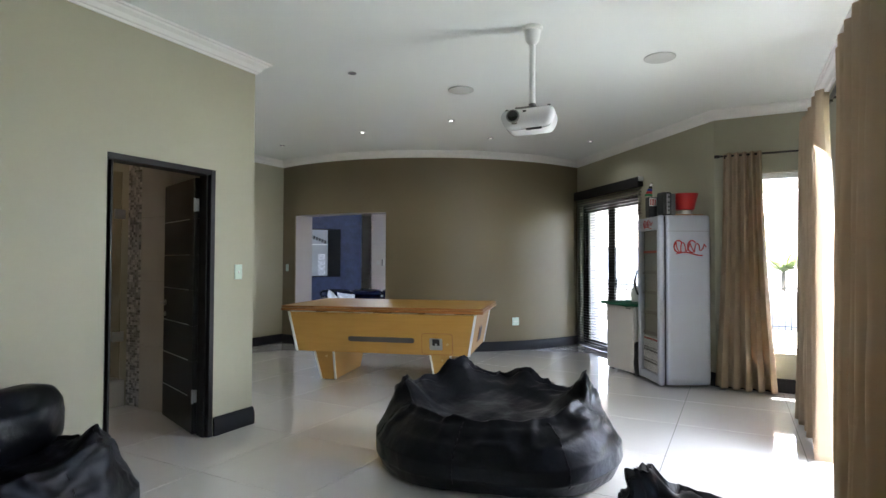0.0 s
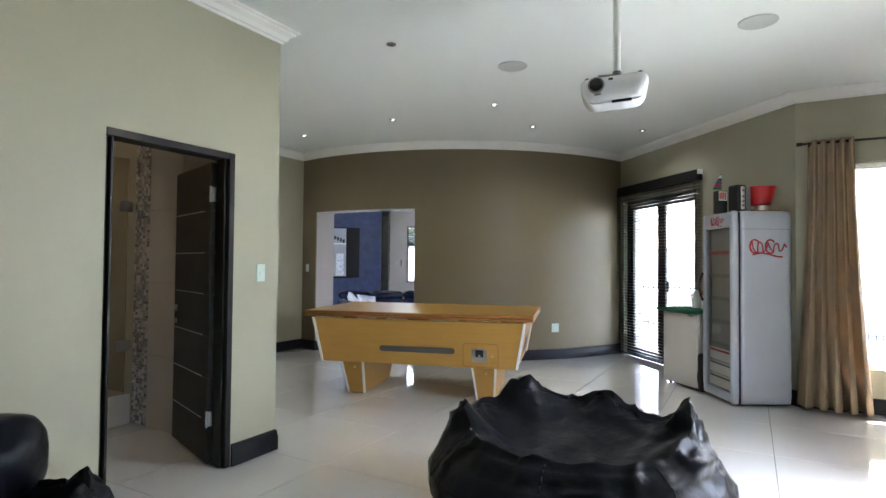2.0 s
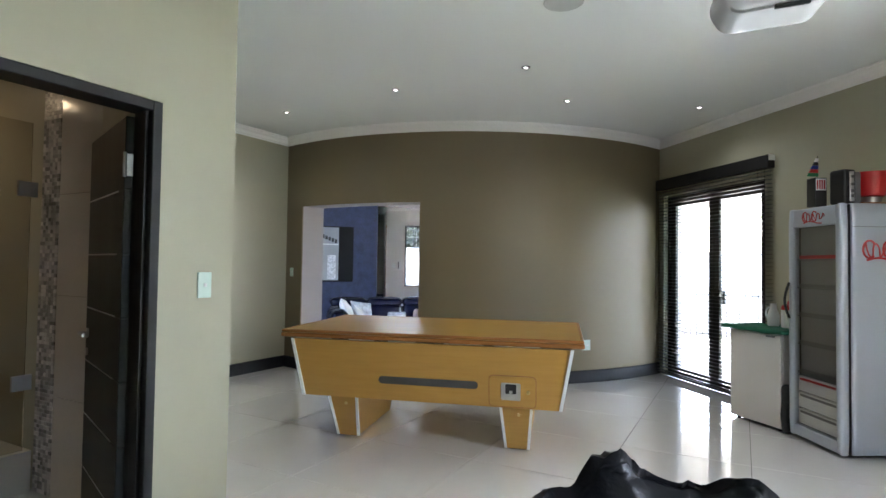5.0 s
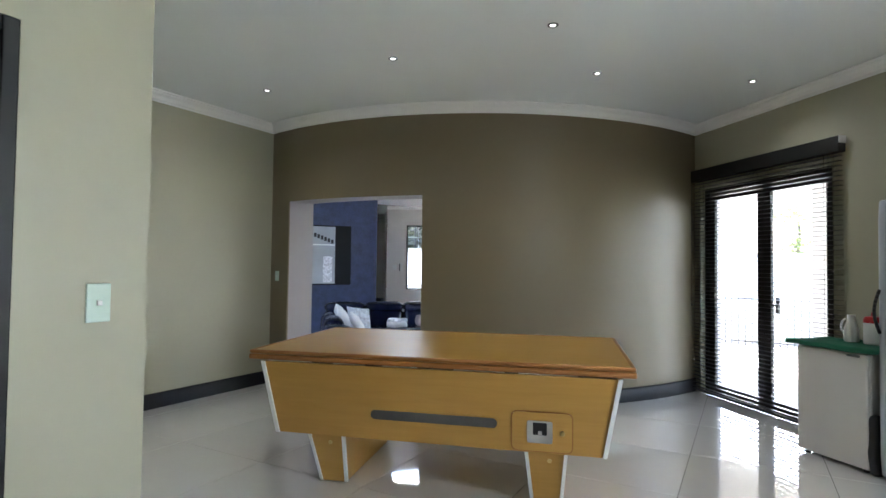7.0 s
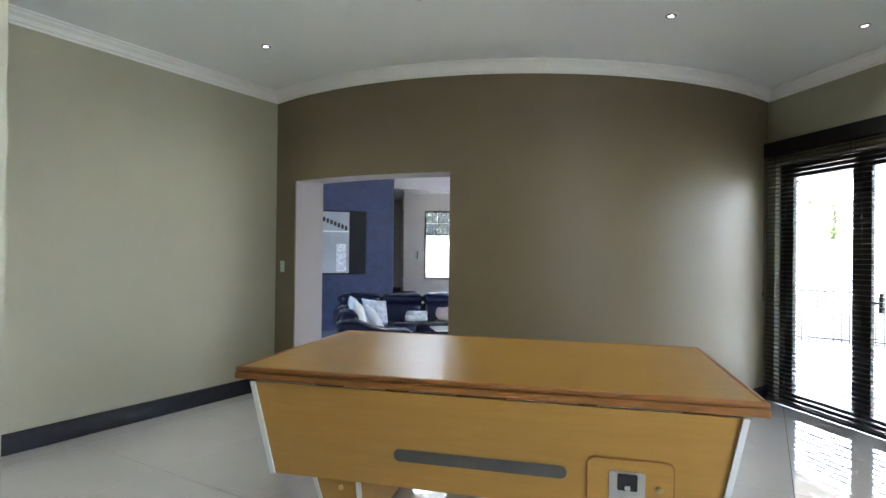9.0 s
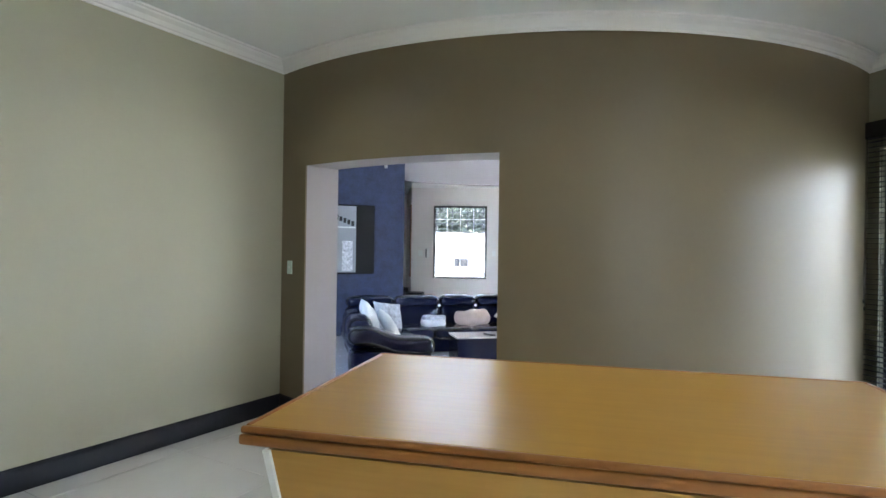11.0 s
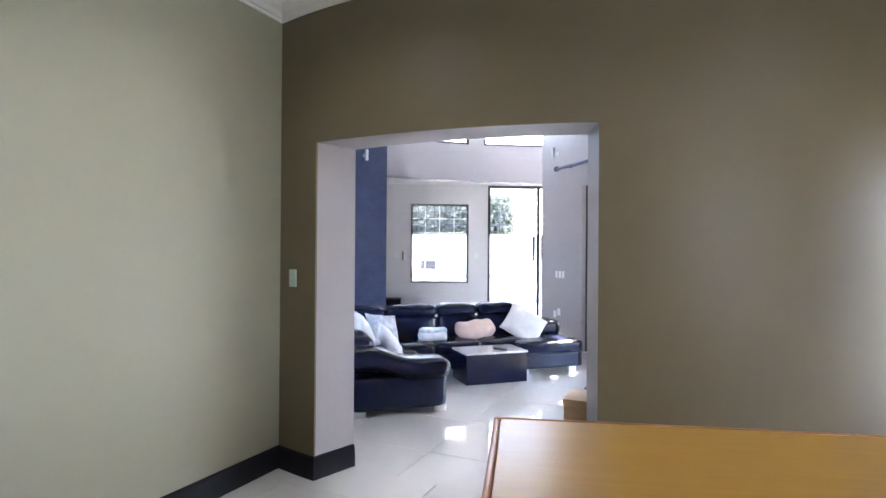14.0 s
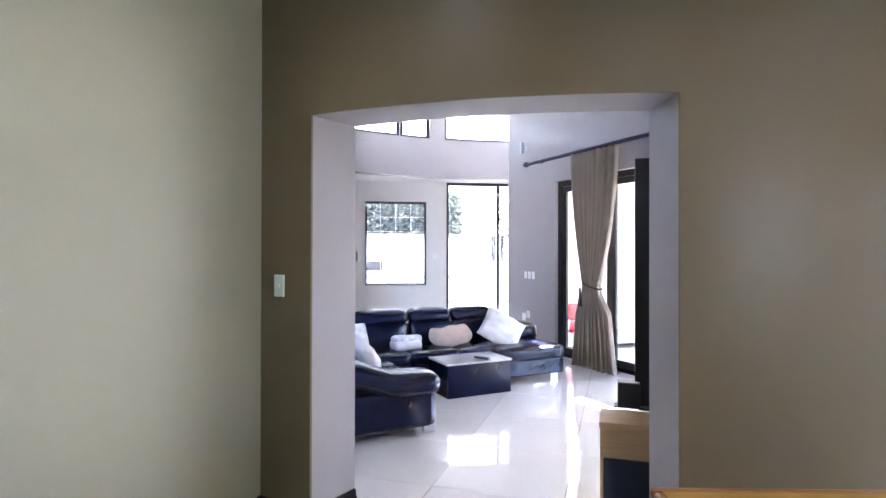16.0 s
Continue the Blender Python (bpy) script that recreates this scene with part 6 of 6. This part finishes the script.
fn = thing("pool_fence", Matrix.Identity(4), "dark metal picket fence round the terrace", "fence")
for i in range(64):
    x = 4.5 + i * 0.115
    bm = bmesh.new()
    y = 17.0 - (x - 4.5) * 0.62
    rod(bm, (x, y, -0.3), (x, y, 0.82), 0.011, 6)
    part("picket", bm, M_BRONZE, fn)
for z in (-0.2, 0.76):
    bm = bmesh.new()
    rod(bm, (4.45, 17.03, z), (11.9, 12.41, z), 0.014, 6)
    part("rail", bm, M_BRONZE, fn)
bm = bmesh.new()
prism(bm, [(4.6, 18.4), (16, 11.3), (16.2, 11.6), (4.8, 18.7)], -0.36, 0.62)
structure(obj("wall_terrace", bm, M_OUTWALL), "low cream terrace wall", "wall")
bm = bmesh.new()
box(bm, (4.65, 11.42, -0.36), (5.08, 11.85, 2.95), 0.01)
structure(obj("column", bm, M_OUTWALL), "square cream verandah column", "column")
# boundary wall details across the drive
gw = thing("garage_vent", Matrix.Translation((-2.2, 26.99, 0)), "small dark vent window in the boundary wall", "window")
bm = bmesh.new()
box(bm, (-0.02, -0.03, 0.76), (0.62, 0.0, 1.16), 0.004)
part("frame", bm, M_OUTWALL, gw)
bm = bmesh.new()
box(bm, (0.02, -0.034, 0.80), (0.58, -0.029, 1.12))
part("pane", bm, M_DARK, gw)
bm = bmesh.new()
box(bm, (-12, 26.93, 0.50), (14, 26.995, 0.60))
box(bm, (-12, 26.90, 2.0), (14, 27.3, 2.12))
structure(obj("trim_coping", bm, mat("grey_coping", (0.30, 0.29, 0.28), 0.8, var=0.1)), "pale coping on the boundary wall", "coping")
tl = thing("wall_trellis", Matrix.Identity(4), "pale metal trellis on top of the boundary wall", "trellis")
for i in range(14):
    bm = bmesh.new()
    rod(bm, (-6 + i * 0.62, 27.1, 2.12), (-6 + i * 0.62, 27.1, 3.5), 0.02, 6)
    part("post", bm, M_DARK, tl)
for z in (2.5, 2.95, 3.45):
    bm = bmesh.new()
    rod(bm, (-6.1, 27.1, z), (2.2, 27.1, z), 0.018, 6)
    part("rail", bm, M_DARK, tl)


def patio_chair(m, seat_mat, label):
    t = thing("patio_chair", m, label, "chair", "patio chairs")
    for x in (-0.26, 0.26):
        bm = bmesh.new()
        pts = [(x, 0.3, 0), (x, 0.26, 0.62), (x, -0.22, 0.66), (x, -0.3, 0.0)]
        for p, q in zip(pts, pts[1:]):
            rod(bm, p, q, 0.014, 8)
        part("leg", bm, M_STEEL, t, smooth=True)
    bm = bmesh.new()
    soft_box(bm, (-0.25, -0.25, 0.40), (0.25, 0.25, 0.47), 0.03, 6)
    part("seat", bm, seat_mat, t, smooth=True)
    bm = bmesh.new()
    soft_box(bm, (-0.25, -0.30, 0.45), (0.25, -0.23, 0.92), 0.03, 6)
    part("backrest", bm, seat_mat, t, smooth=True)


patio_chair(Matrix.Translation((1.55, 15.9, -0.36)) @ pose(0, 0, 0, 0, 0, 200), M_RED, "red cushioned metal patio chair")
patio_chair(Matrix.Translation((2.1, 14.4, -0.36)) @ pose(0, 0, 0, 0, 0, 120), mat("teal_cloth", (0.03, 0.10, 0.11), 0.8), "teal cushioned metal patio chair")
patio_chair(Matrix.Translation((2.5, 16.6, -0.36)) @ pose(0, 0, 0, 0, 0, 160), M_WHITE, "white cushioned metal patio chair")


# ---- floor tiles ----
def clip(poly, inside, cut):
    out = []
    for i in range(len(poly)):
        a, b = poly[i - 1], poly[i]
        ia, ib = inside(a), inside(b)
        if ia != ib:
            out.append(cut(a, b))
        if ib:
            out.append(b)
    return out


def lay_tiles(parent, poly, u0, v0, size, ztop):
    g = 0.0022
    P_ = [(Vector(p).dot(U) / U.length_squared, Vector(p).dot(V) / V.length_squared) for p in poly]
    ulo, uhi = min(p[0] for p in P_), max(p[0] for p in P_)
    vlo, vhi = min(p[1] for p in P_), max(p[1] for p in P_)
    full = None
    for i in range(math.floor((ulo - u0) / size), math.ceil((uhi - u0) / size)):
        for j in range(math.floor((vlo - v0) / size), math.ceil((vhi - v0) / size)):
            a0, a1 = u0 + i * size + g, u0 + (i + 1) * size - g
            b0, b1 = v0 + j * size + g, v0 + (j + 1) * size - g
            q = P_
            for ax, lim, sg_ in ((0, a0, 1), (0, a1, -1), (1, b0, 1), (1, b1, -1)):
                def cut(a, b, ax=ax, lim=lim):
                    f = (lim - a[ax]) / (b[ax] - a[ax])
                    return (a[0] + (b[0] - a[0]) * f, a[1] + (b[1] - a[1]) * f)
                q = clip(q, lambda p, ax=ax, lim=lim, sg_=sg_: (p[ax] - lim) * sg_ >= 0, cut)
                if len(q) < 3:
                    break
            if len(q) < 3:
                continue
            ar = 0.5 * abs(sum(q[k - 1][0] * q[k][1] - q[k][0] * q[k - 1][1] for k in range(len(q))))
            if ar < 0.002:
                continue
            whole = abs(ar - (a1 - a0) * (b1 - b0)) < 1e-6
            cu_, cv_ = (a0 + a1) / 2, (b0 + b1) / 2
            o_ = Vector(uv(cu_, cv_))
            if whole and full is not None:
                me = full
            else:
                bm = bmesh.new()
                pts = [Vector(uv(*p)) - o_ for p in q]
                clean = [tuple(pts[k]) for k in range(len(pts)) if (pts[k] - pts[k - 1]).length > 1e-4]
                if len(clean) < 3:
                    bm.free()
                    continue
                prism(bm, clean, -0.006, 0.0)
                bmesh.ops.recalc_face_normals(bm, faces=bm.faces[:])
                me = bpy.data.meshes.new("tile")
                bm.to_mesh(me)
                bm.free()
                me.materials.append(M_TILE)
                if whole:
                    full = me
            o = new("tile", me)
            o.parent = parent
            o.location = (o_.x, o_.y, ztop)


lay_tiles(floor_a, [tuple(p) for p in FLOOR], 2.945, -2.215, 0.895, 0.0)
lay_tiles(floor_b, LOUNGE, 8.69, -6.27, 0.895, FL)
